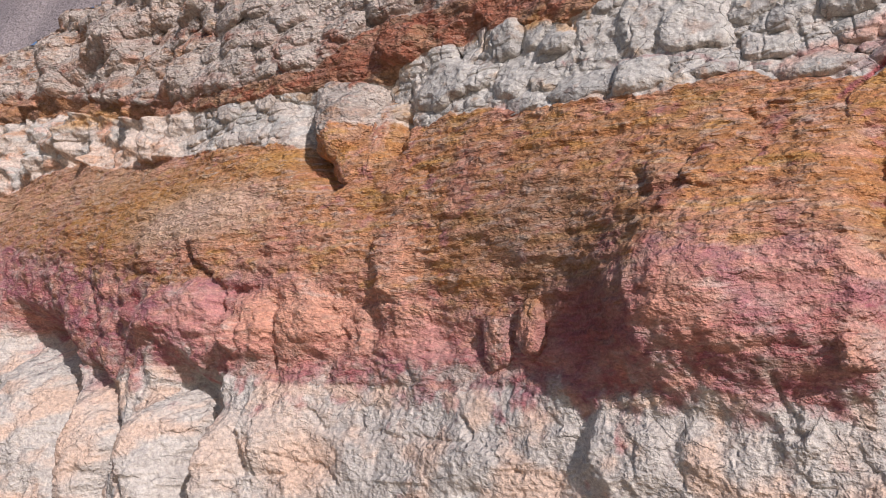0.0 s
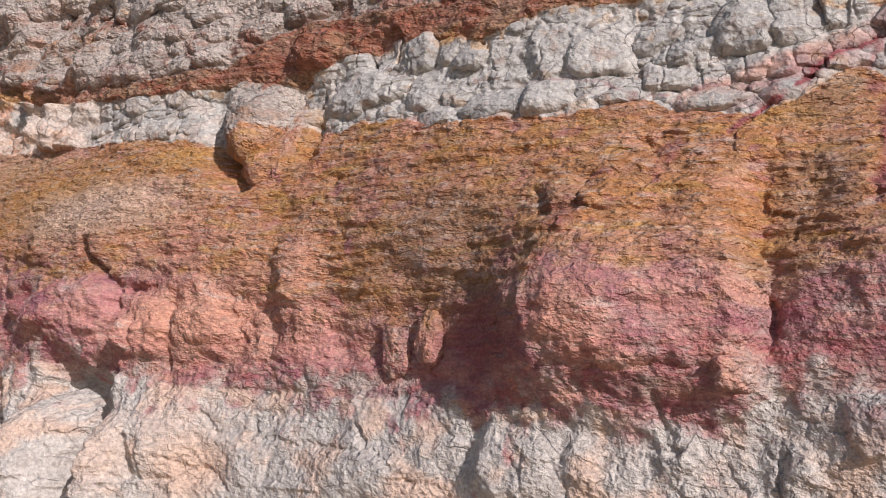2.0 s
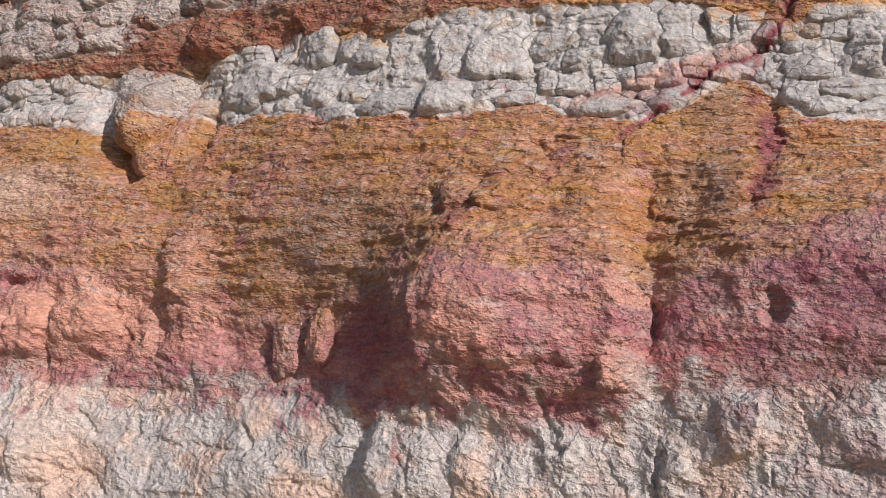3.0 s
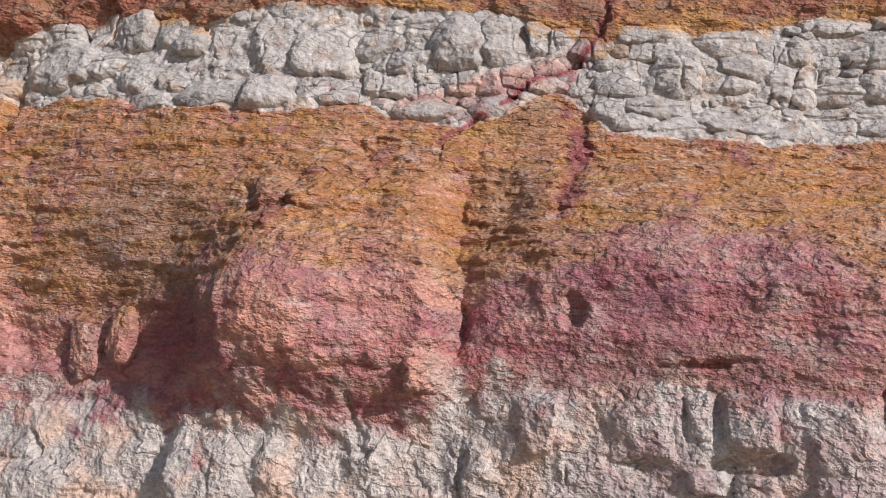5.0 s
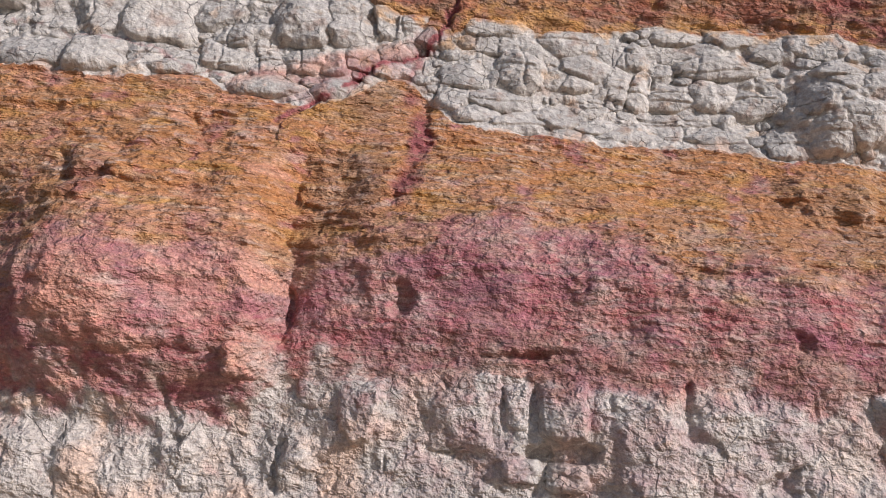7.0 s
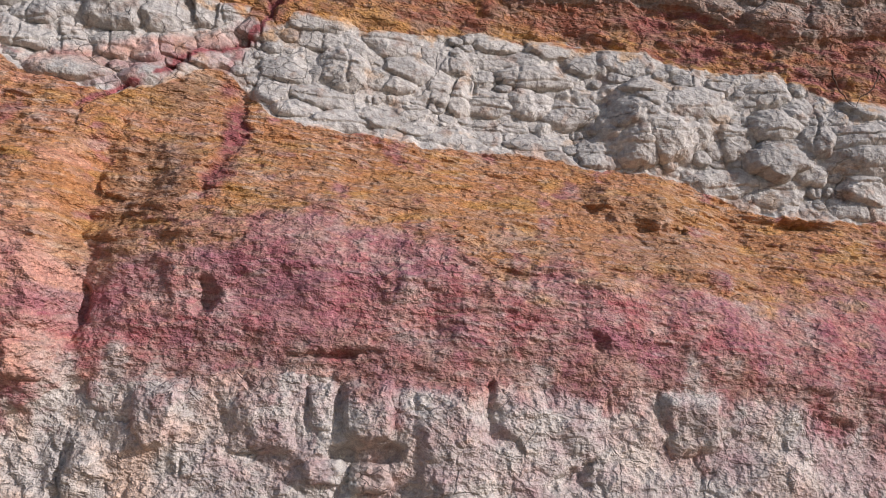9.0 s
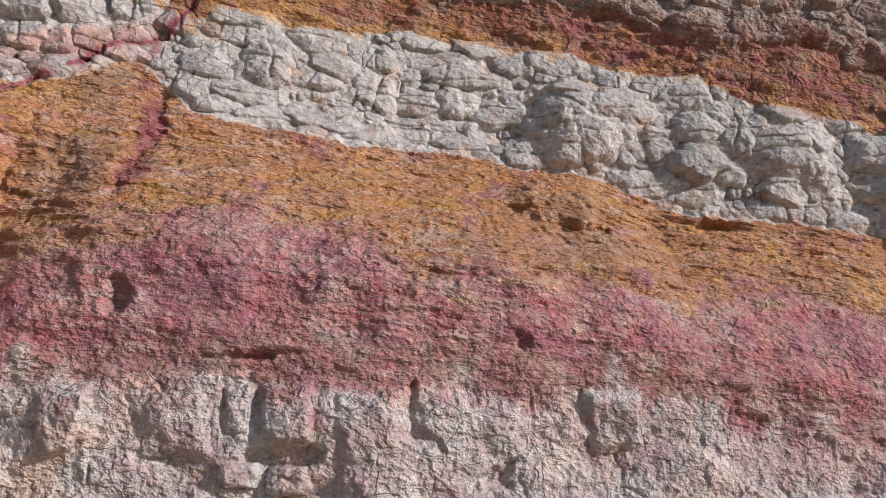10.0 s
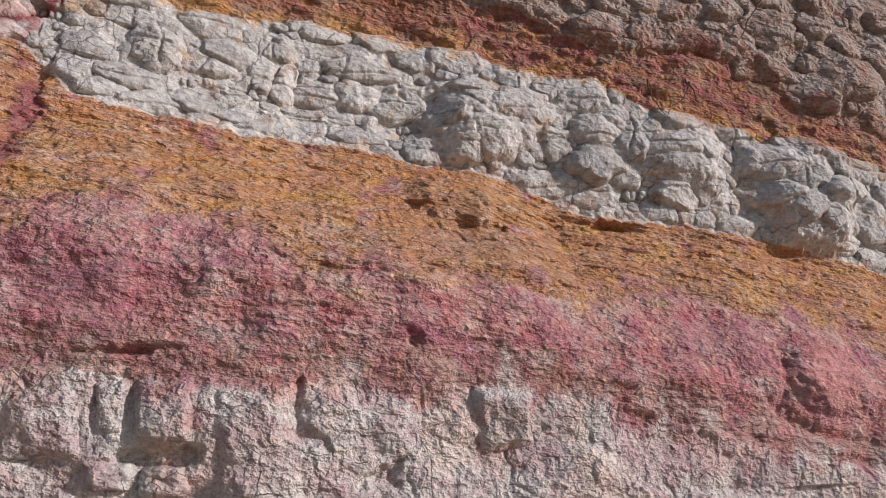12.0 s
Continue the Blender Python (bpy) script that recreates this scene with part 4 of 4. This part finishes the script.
stone(-8.98, 7.22, 0.61, 0.45)
stone(-8.42, 7.96, 0.29, 0.46)
stone(-7.61, 7.63, 0.32, 0.33)
stone(-7.29, 6.91, 0.48, 0.38)
stone(-6.68, 6.79, 0.31, 0.32)
stone(-6.57, 7.23, 0.31, 0.21)
stone(-6.02, 7.32, 0.25, 0.36)
stone(-5.85, 6.30, 0.59, 0.23)
stone(-5.27, 7.06, 0.41, 0.49)
stone(-5.15, 6.25, 0.40, 0.29)
stone(-4.46, 6.38, 0.47, 0.20)
stone(-4.35, 7.05, 0.50, 0.57)
stone(-4.03, 6.13, 0.28, 0.20)
stone(-3.70, 7.04, 0.35, 0.28)
stone(-3.51, 5.79, 0.20, 0.21)
stone(-3.46, 6.00, 0.20, 0.27)
stone(-3.44, 6.25, 0.31, 0.34)
stone(-3.39, 6.62, 0.23, 0.23)
stone(-3.00, 7.03, 0.22, 0.36)
stone(-2.98, 7.22, 0.26, 0.24)
stone(-2.87, 5.80, 0.38, 0.15)
stone(-2.85, 6.23, 0.25, 0.23)
stone(-2.85, 6.36, 0.16, 0.23)
stone(-2.42, 6.28, 0.31, 0.20)
stone(-2.40, 6.86, 0.34, 0.35)
stone(-1.98, 6.29, 0.17, 0.20)
stone(-1.78, 6.88, 0.32, 0.37)
stone(-1.68, 6.35, 0.23, 0.18)
stone(-1.23, 7.04, 0.20, 0.32)
stone(-1.19, 6.18, 0.22, 0.14)
stone(-0.98, 6.92, 0.24, 0.32)
stone(-0.89, 6.29, 0.19, 0.12)
stone(-0.61, 6.75, 0.23, 0.16)
stone(-0.34, 5.80, 0.23, 0.21)
stone(-0.22, 6.11, 0.32, 0.25)
stone(-0.08, 5.57, 0.30, 0.15)
stone(0.12, 6.24, 0.15, 0.35)
stone(0.22, 5.76, 0.37, 0.19)
stone(0.22, 6.94, 0.35, 0.16)
stone(0.29, 6.65, 0.37, 0.16)
stone(0.50, 6.19, 0.38, 0.29)
stone(0.58, 5.40, 0.33, 0.18)
stone(0.79, 6.55, 0.19, 0.18)
stone(0.99, 6.15, 0.23, 0.16)
stone(1.04, 5.56, 0.37, 0.17)
stone(1.18, 6.66, 0.37, 0.18)
stone(1.29, 6.09, 0.20, 0.12)
stone(1.42, 6.34, 0.27, 0.20)
stone(1.70, 5.43, 0.33, 0.14)
stone(1.79, 6.71, 0.17, 0.27)
stone(1.91, 6.66, 0.15, 0.29)
stone(1.95, 5.34, 0.41, 0.16)
stone(1.98, 6.13, 0.23, 0.26)
stone(2.09, 6.56, 0.19, 0.18)
stone(2.16, 6.02, 0.22, 0.26)
stone(2.63, 6.66, 0.41, 0.13)
stone(2.63, 5.97, 0.41, 0.17)
stone(2.64, 5.48, 0.47, 0.17)
stone(2.83, 6.92, 0.35, 0.13)
stone(3.06, 6.76, 0.28, 0.15)
stone(3.21, 5.98, 0.29, 0.19)
stone(3.28, 5.38, 0.41, 0.15)
stone(3.36, 6.44, 0.50, 0.20)
stone(3.56, 6.96, 0.34, 0.17)
stone(3.80, 5.87, 0.32, 0.19)
stone(4.04, 6.08, 0.17, 0.26)
stone(4.07, 6.67, 0.22, 0.14)
stone(4.52, 6.01, 0.30, 0.35)
stone(4.75, 5.36, 0.30, 0.27)
stone(5.04, 6.18, 0.38, 0.21)
stone(5.26, 5.46, 0.43, 0.29)
stone(5.66, 6.06, 0.41, 0.25)
stone(5.96, 5.42, 0.14, 0.18)
stone(6.07, 5.94, 0.18, 0.15)
stone(6.12, 4.81, 0.56, 0.20)
stone(6.26, 5.46, 0.26, 0.22)
stone(6.72, 4.69, 0.45, 0.20)
stone(6.86, 5.71, 0.33, 0.20)
stone(6.92, 5.17, 0.40, 0.25)
stone(7.35, 5.97, 0.21, 0.15)
stone(7.38, 4.98, 0.21, 0.15)
stone(7.51, 5.66, 0.25, 0.36)
stone(7.88, 5.84, 0.16, 0.27)
stone(7.95, 4.37, 0.42, 0.20)
stone(8.10, 5.55, 0.43, 0.19)
stone(8.17, 5.22, 0.42, 0.15)
stone(8.23, 4.72, 0.38, 0.24)
stone(8.38, 6.06, 0.34, 0.18)
stone(8.66, 4.83, 0.19, 0.19)
stone(8.85, 5.05, 0.21, 0.30)
stone(8.91, 5.67, 0.30, 0.27)
stone(9.16, 4.65, 0.36, 0.19)
stone(9.38, 4.32, 0.35, 0.19)
stone(9.77, 4.18, 0.23, 0.16)
stone(9.97, 5.38, 0.48, 0.28)
stone(9.97, 4.89, 0.47, 0.23)
stone(10.07, 4.31, 0.31, 0.19)
stone(10.39, 5.13, 0.28, 0.20)
stone(10.40, 4.65, 0.33, 0.20)
stone(10.47, 4.20, 0.33, 0.17)
stone(10.79, 5.27, 0.24, 0.24)
stone(10.95, 4.52, 0.24, 0.24)
stone(11.15, 4.08, 0.46, 0.16)
stone(11.16, 4.99, 0.30, 0.20)
stone(12.00, 4.56, 0.32, 0.38)


def fill_sites(given, low_edge, high_edge, stretches, classes):
    """The blocks above, middling ones between them, and chips in the gaps. Each: x, z, half height, stretch."""
    draw = random.Random(5)
    pts = list(given)
    for gap, low, high, tries in classes:
        for _ in range(tries):
            start, end = draw.choice(stretches)
            x = draw.uniform(start, end)
            lo, hi = lines(x, low_edge) + 0.06, lines(x, high_edge) - 0.05
            z = draw.uniform(lo, max(hi, lo + 0.01))
            size, wide = draw.uniform(low, high), draw.uniform(1.0, 1.7)
            if all(math.hypot((x - q[0]) / (size * wide + q[2] * q[3]), (z - q[1]) / (size + q[2])) > gap for q in pts):
                pts.append((x, z, size, wide))
    return pts


def block_shape(i, pts, rays, rings, low_edge, high_edge):
    """A pillow that fills its share of the bed, with a ragged outline, a flattened front and a few partings."""
    x, z, size, wide = pts[i]
    draw = random.Random(i)
    ang = np.linspace(0, 2 * math.pi, rays, endpoint=False)
    other = np.array([q for k, q in enumerate(pts) if k != i and abs(q[0] - x) < 2.0 and abs(q[1] - z) < 1.8])
    dx, dz = (other[:, 0] - x) / wide, other[:, 1] - z
    span_to = np.hypot(dx, dz)
    far = other[:, 2] * np.hypot(dx / span_to * other[:, 3] / wide, dz / span_to)
    reach = span_to * size / (size + far) * 1.24
    c = np.maximum(np.cos(ang[:, None] - np.arctan2(dz, dx)[None, :]), 1e-3) / reach[None, :]
    up_gap, down_gap = max(lines(x, high_edge) - z, 0.08), max(z - lines(x, low_edge), 0.08)
    c = np.concatenate([c, np.full((rays, 1), 0.70 / size), np.maximum(np.sin(ang), 1e-3)[:, None] / (up_gap + 0.05),
                        np.maximum(-np.sin(ang), 1e-3)[:, None] / (down_gap + 0.0)], 1)
    power = 9.0
    radius = (c ** power).sum(1) ** (-1 / power)
    radius *= 1 + 0.26 * pn(np.cos(ang) * 1.6 + i * 1.7, np.sin(ang) * 1.6 + i * 0.9, 5) + 0.12 * pn(np.cos(ang) * 4 + i, np.sin(ang) * 4, 6)
    mean = radius.mean()
    rho = (np.linspace(0.0, 1.05, rings) ** 0.75)[:, None]
    px, pz = x + wide * rho * radius * np.cos(ang), z + rho * radius * np.sin(ang)
    high = draw.uniform(0.26, 0.52) * min(mean * min(wide, 1.3), 0.42)
    bulge = high * np.maximum(1 - rho ** 2.4, 0) ** 0.8
    bulge = bulge + ((px - x) / wide * draw.uniform(-0.40, 0.30) + (z - pz) * draw.uniform(0.0, 0.45)) * ease((1.1 - rho) / 0.4)
    bulge = bulge + 0.18 * mean * fbm(px * 2.2 + i * 3.1, pz * 2.8 + i, 4, 3, 0.55)
    plane = high * draw.uniform(0.72, 0.95) + 0.3 * ((px - x) / wide * draw.uniform(-1, 1) + (pz - z) * draw.uniform(-1, 0.3)) + 0.02 * fbm(px * 5, pz * 5 + i, 3, 4)
    bulge = np.where(bulge > plane, plane + 0.25 * (bulge - plane), bulge)
    for k in range(draw.choice((0, 1, 1, 2)) if mean > 0.2 else 0):
        level = z + draw.uniform(-0.6, 0.6) * mean + 0.3 * mean * pn(px * 1.8 + i, px * 0 + k, 7)
        bulge = bulge - 0.035 * np.exp(-((pz - level) / 0.016) ** 2) - 0.02 * ease((level - pz) / 0.03)
    if draw.random() < 0.3:
        level = x + draw.uniform(-0.5, 0.5) * mean * wide + 0.4 * mean * pn(pz * 2.5 + i, pz * 0, 9)
        bulge = bulge - 0.035 * np.exp(-((px - level) / 0.018) ** 2)
    bulge = bulge + draw.uniform(-0.05, 0.06) * min(mean / 0.3, 1) - 0.05 * ease((rho - 0.96) / 0.10)
    bulge = bulge - 0.12 * ease((0.22 - pz + lines(px, low_edge)) / 0.3)
    return px, face(px, pz) - sample(SMOOTH, px, pz) - bulge, pz


def block(i, pts, low_edge, high_edge, material, bed_of):
    px, py, pz = block_shape(i, pts, 64, 26, low_edge, high_edge)
    cx, cz = float(pts[i][0]), float(pts[i][1])
    sheet("block", px, py, pz, material, bed_of, "", (cx, float(py.mean()), cz), wrap=True, floor=lines(px, low_edge) + 0.12)


SMOOTH = RELIEF.copy()
for _ in range(3):
    for axis in (0, 1):
        s = np.cumsum(np.pad(SMOOTH, [(9, 8) if a == axis else (0, 0) for a in (0, 1)], mode="edge"), axis)
        n = SMOOTH.shape[axis]
        SMOOTH = (np.take(s, np.arange(17, 17 + n), axis, mode="clip") - np.take(s, np.arange(0, n), axis)) / 17
sites = fill_sites(GIVEN, OCHRE_TOP, SEAM_BASE, ((-15.5, -11.9), (-10.1, 13.2), (-10.1, 13.2)), ((1.0, 0.15, 0.30, 5000), (1.05, 0.05, 0.11, 5000)))
large = sorted((i for i in range(len(sites)) if sites[i][2] > 0.115), key=lambda i: abs(sites[i][0] - 1))[:300]
for i in large:
    block(i, sites, OCHRE_TOP, SEAM_BASE, MAT_BLOCK, block_bed)
# rough blocks that stand out of the uppermost bed
RUBBLE_TOP = [(x, z + 2.6) for x, z in SEAM_TOP]
rubble_sites = fill_sites([], SEAM_TOP, RUBBLE_TOP, ((-24.0, -9.5), (-24.0, -9.5), (2.5, 13.4)), ((1.0, 0.22, 0.40, 900), (1.05, 0.10, 0.20, 2500)))
for i in sorted(range(len(rubble_sites)), key=lambda k: -rubble_sites[k][2])[:260]:
    block(i, rubble_sites, SEAM_TOP, RUBBLE_TOP, MAT_UPPER, upper_bed)


def knob(name, x, z, rx, rz, high, material, label, seed, taper=0.0, power=2.6, parent=None):
    """A block that stands out of the face: rounded box outline, ragged, narrowing downwards by taper."""
    rays, rings = 64, 22
    ang = np.linspace(0, 2 * math.pi, rays, endpoint=False)
    radius = (np.abs(np.cos(ang)) ** power + np.abs(np.sin(ang)) ** power) ** (-1 / power)
    radius *= 1 + 0.22 * pn(np.cos(ang) * 1.5 + seed, np.sin(ang) * 1.5, 5) + 0.12 * pn(np.cos(ang) * 4 + seed, np.sin(ang) * 4, 6)
    rho = (np.linspace(0.0, 1.04, rings) ** 0.8)[:, None]
    v = rho * radius * np.sin(ang)
    px, pz = x + rx * rho * radius * np.cos(ang) * (1 + taper * v), z + rz * v
    bulge = high * np.maximum(1 - rho ** 3.6, 0) ** 0.55 - 0.10 * ease((rho - 0.94) / 0.1)
    bulge = bulge + high * (0.32 * fbm(px / rx * 1.1 + seed, pz / rz * 1.1, 4, 3, 0.55)) * ease((1.05 - rho) / 0.3)
    bulge = bulge + 0.035 * (0.35 - cells(px * 4.5 + seed, pz * 4.5, 3)[0] ** 2) + 0.012 * (0.35 - cells(px * 16 + seed, pz * 16, 5)[0] ** 2)
    py = face(px, pz) - sample(SMOOTH, px, pz) - bulge
    ob = sheet(name, px, py, pz, material, parent, label, (x, float(py.mean()), z), wrap=True, floor=pz + 0.5 * fbm(px * 2.2, pz * 2.2, 4, 3, 0.6))
    return ob if parent else tagged(ob, category="rock")


def outcrop(name, outline, high, lean_x, lean_z, material, label, seed):
    """A broken block with straight sides: its outline on the face, how far it stands out, and how its front leans."""
    rays, rings = 80, 26
    pts = np.array(outline, float)
    x, z = pts.mean(0)
    ang = np.linspace(0, 2 * math.pi, rays, endpoint=False)
    cx, cz = np.cos(ang), np.sin(ang)
    radius = np.full(rays, 9.0)
    for (ax, az), (bx, bz) in zip(pts - (x, z), np.roll(pts, -1, 0) - (x, z)):
        det = cx * (bz - az) - cz * (bx - ax)
        hit = (ax * (bz - az) - az * (bx - ax)) / np.where(np.abs(det) < 1e-6, 1e-6, det)
        radius = np.where((hit > 0) & (hit < radius), hit, radius)
    radius = (radius + np.roll(radius, 1) + np.roll(radius, -1)) / 3
    radius *= 1 + 0.14 * pn(cx * 2 + seed, cz * 2, 5) + 0.08 * pn(cx * 6 + seed, cz * 6, 6)
    rho = (np.linspace(0.0, 1.06, rings) ** 0.7)[:, None]
    px, pz = x + rho * radius * cx, z + rho * radius * cz
    front = high + lean_x * (px - x) + lean_z * (pz - z) + 0.05 * fbm(px * 2.6 + seed, pz * 2.6, 4, 3, 0.55)
    bulge = front * ease((1.02 - rho) / 0.34) - 0.06 * ease((rho - 0.96) / 0.1)
    py = face(px, pz) - sample(SMOOTH, px, pz) - bulge
    return tagged(sheet(name, px, py, pz, material, None, label, (float(x), float(py.mean()), float(z)), wrap=True), category="rock")


buttress = new("buttress")
tagged(buttress, "grey cracked buttress with an orange stained foot under the rusty seam", "rock")
knob("column", -11.1, 6.95, 0.66, 0.85, 0.55, MAT_UPPER, "grey cracked rounded column", 3, 0.15, 3.0, buttress)
knob("foot", -10.72, 6.15, 0.56, 0.60, 0.16, MAT_OCHRE, "orange brown hollowed foot", 31, 0.35, 2.6, buttress)
knob("flank_rib", -10.25, 6.55, 0.20, 0.85, 0.12, MAT_OCHRE, "narrow orange rib beside the column", 37, 0.1, 2.6, buttress)
knob("boulder", -9.9, 8.25, 0.56, 0.40, 0.34, MAT_SEAM, "rounded rust red ironstone boulder", 7)
knob("lobe", -7.36, 2.50, 0.27, 0.40, 0.13, MAT_RED, "salmon pink rounded lobe of sandstone", 11)
knob("lobe", -6.70, 2.64, 0.24, 0.45, 0.17, MAT_RED, "salmon pink rounded lobe of sandstone", 13)
knob("corner_block", -2.40, 2.07, 0.20, 0.22, 0.24, MAT_RED, "salmon corner block under the ledge", 17, power=4)
outcrop("spur", [(-1.42, 1.82), (-0.80, 1.90), (-0.90, 1.45), (-1.00, 1.17), (-1.20, 1.15), (-1.40, 1.36)], 0.15, 0.26, -0.10, MAT_LOWER, "pale jutting spur of sandstone with a freshly broken side", 19)
outcrop("jutting_block", [(0.76, 1.88), (1.34, 1.90), (1.38, 1.24), (1.05, 1.17), (0.80, 1.27)], 0.15, 0.06, -0.14, MAT_LOWER, "pale jutting block over a shadowed gap", 23)
outcrop("jutting_block", [(0.42, 1.84), (0.74, 1.86), (0.72, 1.30), (0.46, 1.34)], 0.05, 0.08, 0.0, MAT_LOWER, "pale block set back beside the jutting one", 53)
outcrop("jutting_block", [(-0.42, 1.74), (0.30, 1.78), (0.34, 1.10), (-0.36, 1.14)], 0.05, 0.06, 0.05, MAT_LOWER, "broad mauve grey block of crumbly sandstone", 59)
outcrop("jutting_block", [(1.52, 1.80), (2.30, 1.76), (2.28, 1.02), (1.60, 1.00)], 0.05, 0.08, 0.05, MAT_LOWER, "broad pinkish grey block of crumbly sandstone", 61)
outcrop("jutting_block", [(4.30, 1.78), (5.05, 1.70), (5.05, 1.10), (4.45, 1.02)], 0.09, 0.08, 0.05, MAT_LOWER, "rounded pinkish grey block under the red bed", 67)
knob("knuckle", -2.28, 5.05, 0.24, 0.30, 0.10, MAT_OCHRE, "ochre knuckle below the crimson crack", 29)
knob("flat_stone", 0.60, 0.93, 0.22, 0.13, 0.10, MAT_BLOCK, "pale freshly broken slab below the jutting block", 41, power=5.0)
knob("flat_stone", 1.10, 0.86, 0.24, 0.15, 0.12, MAT_BLOCK, "pale freshly broken slab below the jutting block", 43, power=5.0)
# chips too small to pick out one by one, in one mesh
chips = [block_shape(i, sites, 20, 7, OCHRE_TOP, SEAM_BASE) for i in range(len(sites)) if i not in set(large)]
verts, quads = [], []
for px, py, pz in chips:
    base, (r, c) = len(verts) * 140, px.shape
    verts.append(np.stack([px, py, pz], -1).reshape(-1, 3))
    idx = np.arange(r * c).reshape(r, c) + base
    idx = np.concatenate([idx, idx[:, :1]], 1)
    quads.append(np.stack([idx[:-1, :-1], idx[:-1, 1:], idx[1:, 1:], idx[1:, :-1]], -1).reshape(-1, 4))
co, quads = np.concatenate(verts), np.concatenate(quads)
me = bpy.data.meshes.new("chips")
me.from_pydata(co.tolist(), [], quads.tolist())
me.polygons.foreach_set("use_smooth", np.ones(len(quads), bool))
for p in PIGMENTS:
    a = me.attributes.new(p, "FLOAT", "POINT")
    a.data.foreach_set("value", sample(STAIN[p], co[:, 0], np.maximum(co[:, 2], lines(co[:, 0], OCHRE_TOP) + 0.12)).astype(np.float32))
me.materials.append(MAT_BLOCK)
rubble = new("chips", me)
rubble.parent = block_bed
tagged(rubble, "small whitish chips wedged between the rounded blocks", kind="stuff")

# ---- ground and distance ----
rx, ry = np.meshgrid(np.concatenate([[-3000, -400, -80], np.arange(-40, 40.1, 1.0), [80, 400, 3000]]), np.concatenate([[-3000, -400, -80], np.arange(-40, 30.1, 1.0), [80, 400, 3000]]))
near = np.exp(-((rx / 60) ** 2 + (ry / 50) ** 2))
beach = sheet("ground", rx, ry, near * 0.12 * fbm(rx / 6, ry / 6, 3, 3) - 0.45, MAT_SAND, pigments=False)
tagged(beach, "flat pale brown beach sand below the cliff", "ground", kind="structure")


def root(points, thick, label):
    """A thin dry root that hangs over the face, tapering to its tip."""
    pts = np.array(points, float)
    t = np.linspace(0, len(pts) - 1, 12 * (len(pts) - 1) + 1)
    x, z = curve(t, list(enumerate(pts[:, 0]))), curve(t, list(enumerate(pts[:, 1])))
    x, z = x + 0.02 * pn(t * 2.1, t * 0, 3), z + 0.02 * pn(t * 2.3, t * 0 + 5, 4)
    y = face(x, z) - sample(SMOOTH, x, z) - 0.24 - 0.05 * pn(t * 1.3, t * 0 + 9, 5)
    line = np.stack([x, y, z], -1)
    along = np.gradient(line, axis=0)
    along /= np.linalg.norm(along, axis=1)[:, None]
    side = np.cross(along, (0, -1, 0))
    side /= np.linalg.norm(side, axis=1)[:, None]
    out = np.cross(side, along)
    r = thick * (1 - 0.75 * t / t[-1])
    ang = np.linspace(0, 2 * math.pi, 7, endpoint=False)
    ring = line[:, None, :] + r[:, None, None] * (np.cos(ang)[None, :, None] * side[:, None, :] + np.sin(ang)[None, :, None] * out[:, None, :])
    c = line.mean(0)
    return tagged(sheet("root", ring[..., 0], ring[..., 1], ring[..., 2], MAT_ROOT, None, label, tuple(float(v) for v in c), pigments=False, wrap=True), category="root", group="roots in the seam")


root([(10.34, 8.53), (10.10, 8.21), (9.88, 7.95), (9.44, 7.70), (8.97, 7.53)], 0.016, "thin dark dry root hanging over the rusty seam")
root([(9.88, 7.95), (9.71, 7.65), (9.49, 7.35)], 0.016, "thin dark dry root hanging over the rusty seam")
root([(7.80, 6.59), (7.82, 6.34), (7.89, 6.15), (8.02, 5.96)], 0.016, "thin dark dry root hanging over the rusty seam")
root([(8.47, 6.66), (8.50, 6.51), (8.37, 6.29), (8.14, 6.12), (8.02, 5.93)], 0.016, "thin dark dry root hanging over the rusty seam")
root([(8.52, 6.61), (8.60, 6.46), (8.63, 6.31)], 0.016, "thin dark dry root hanging over the rusty seam")
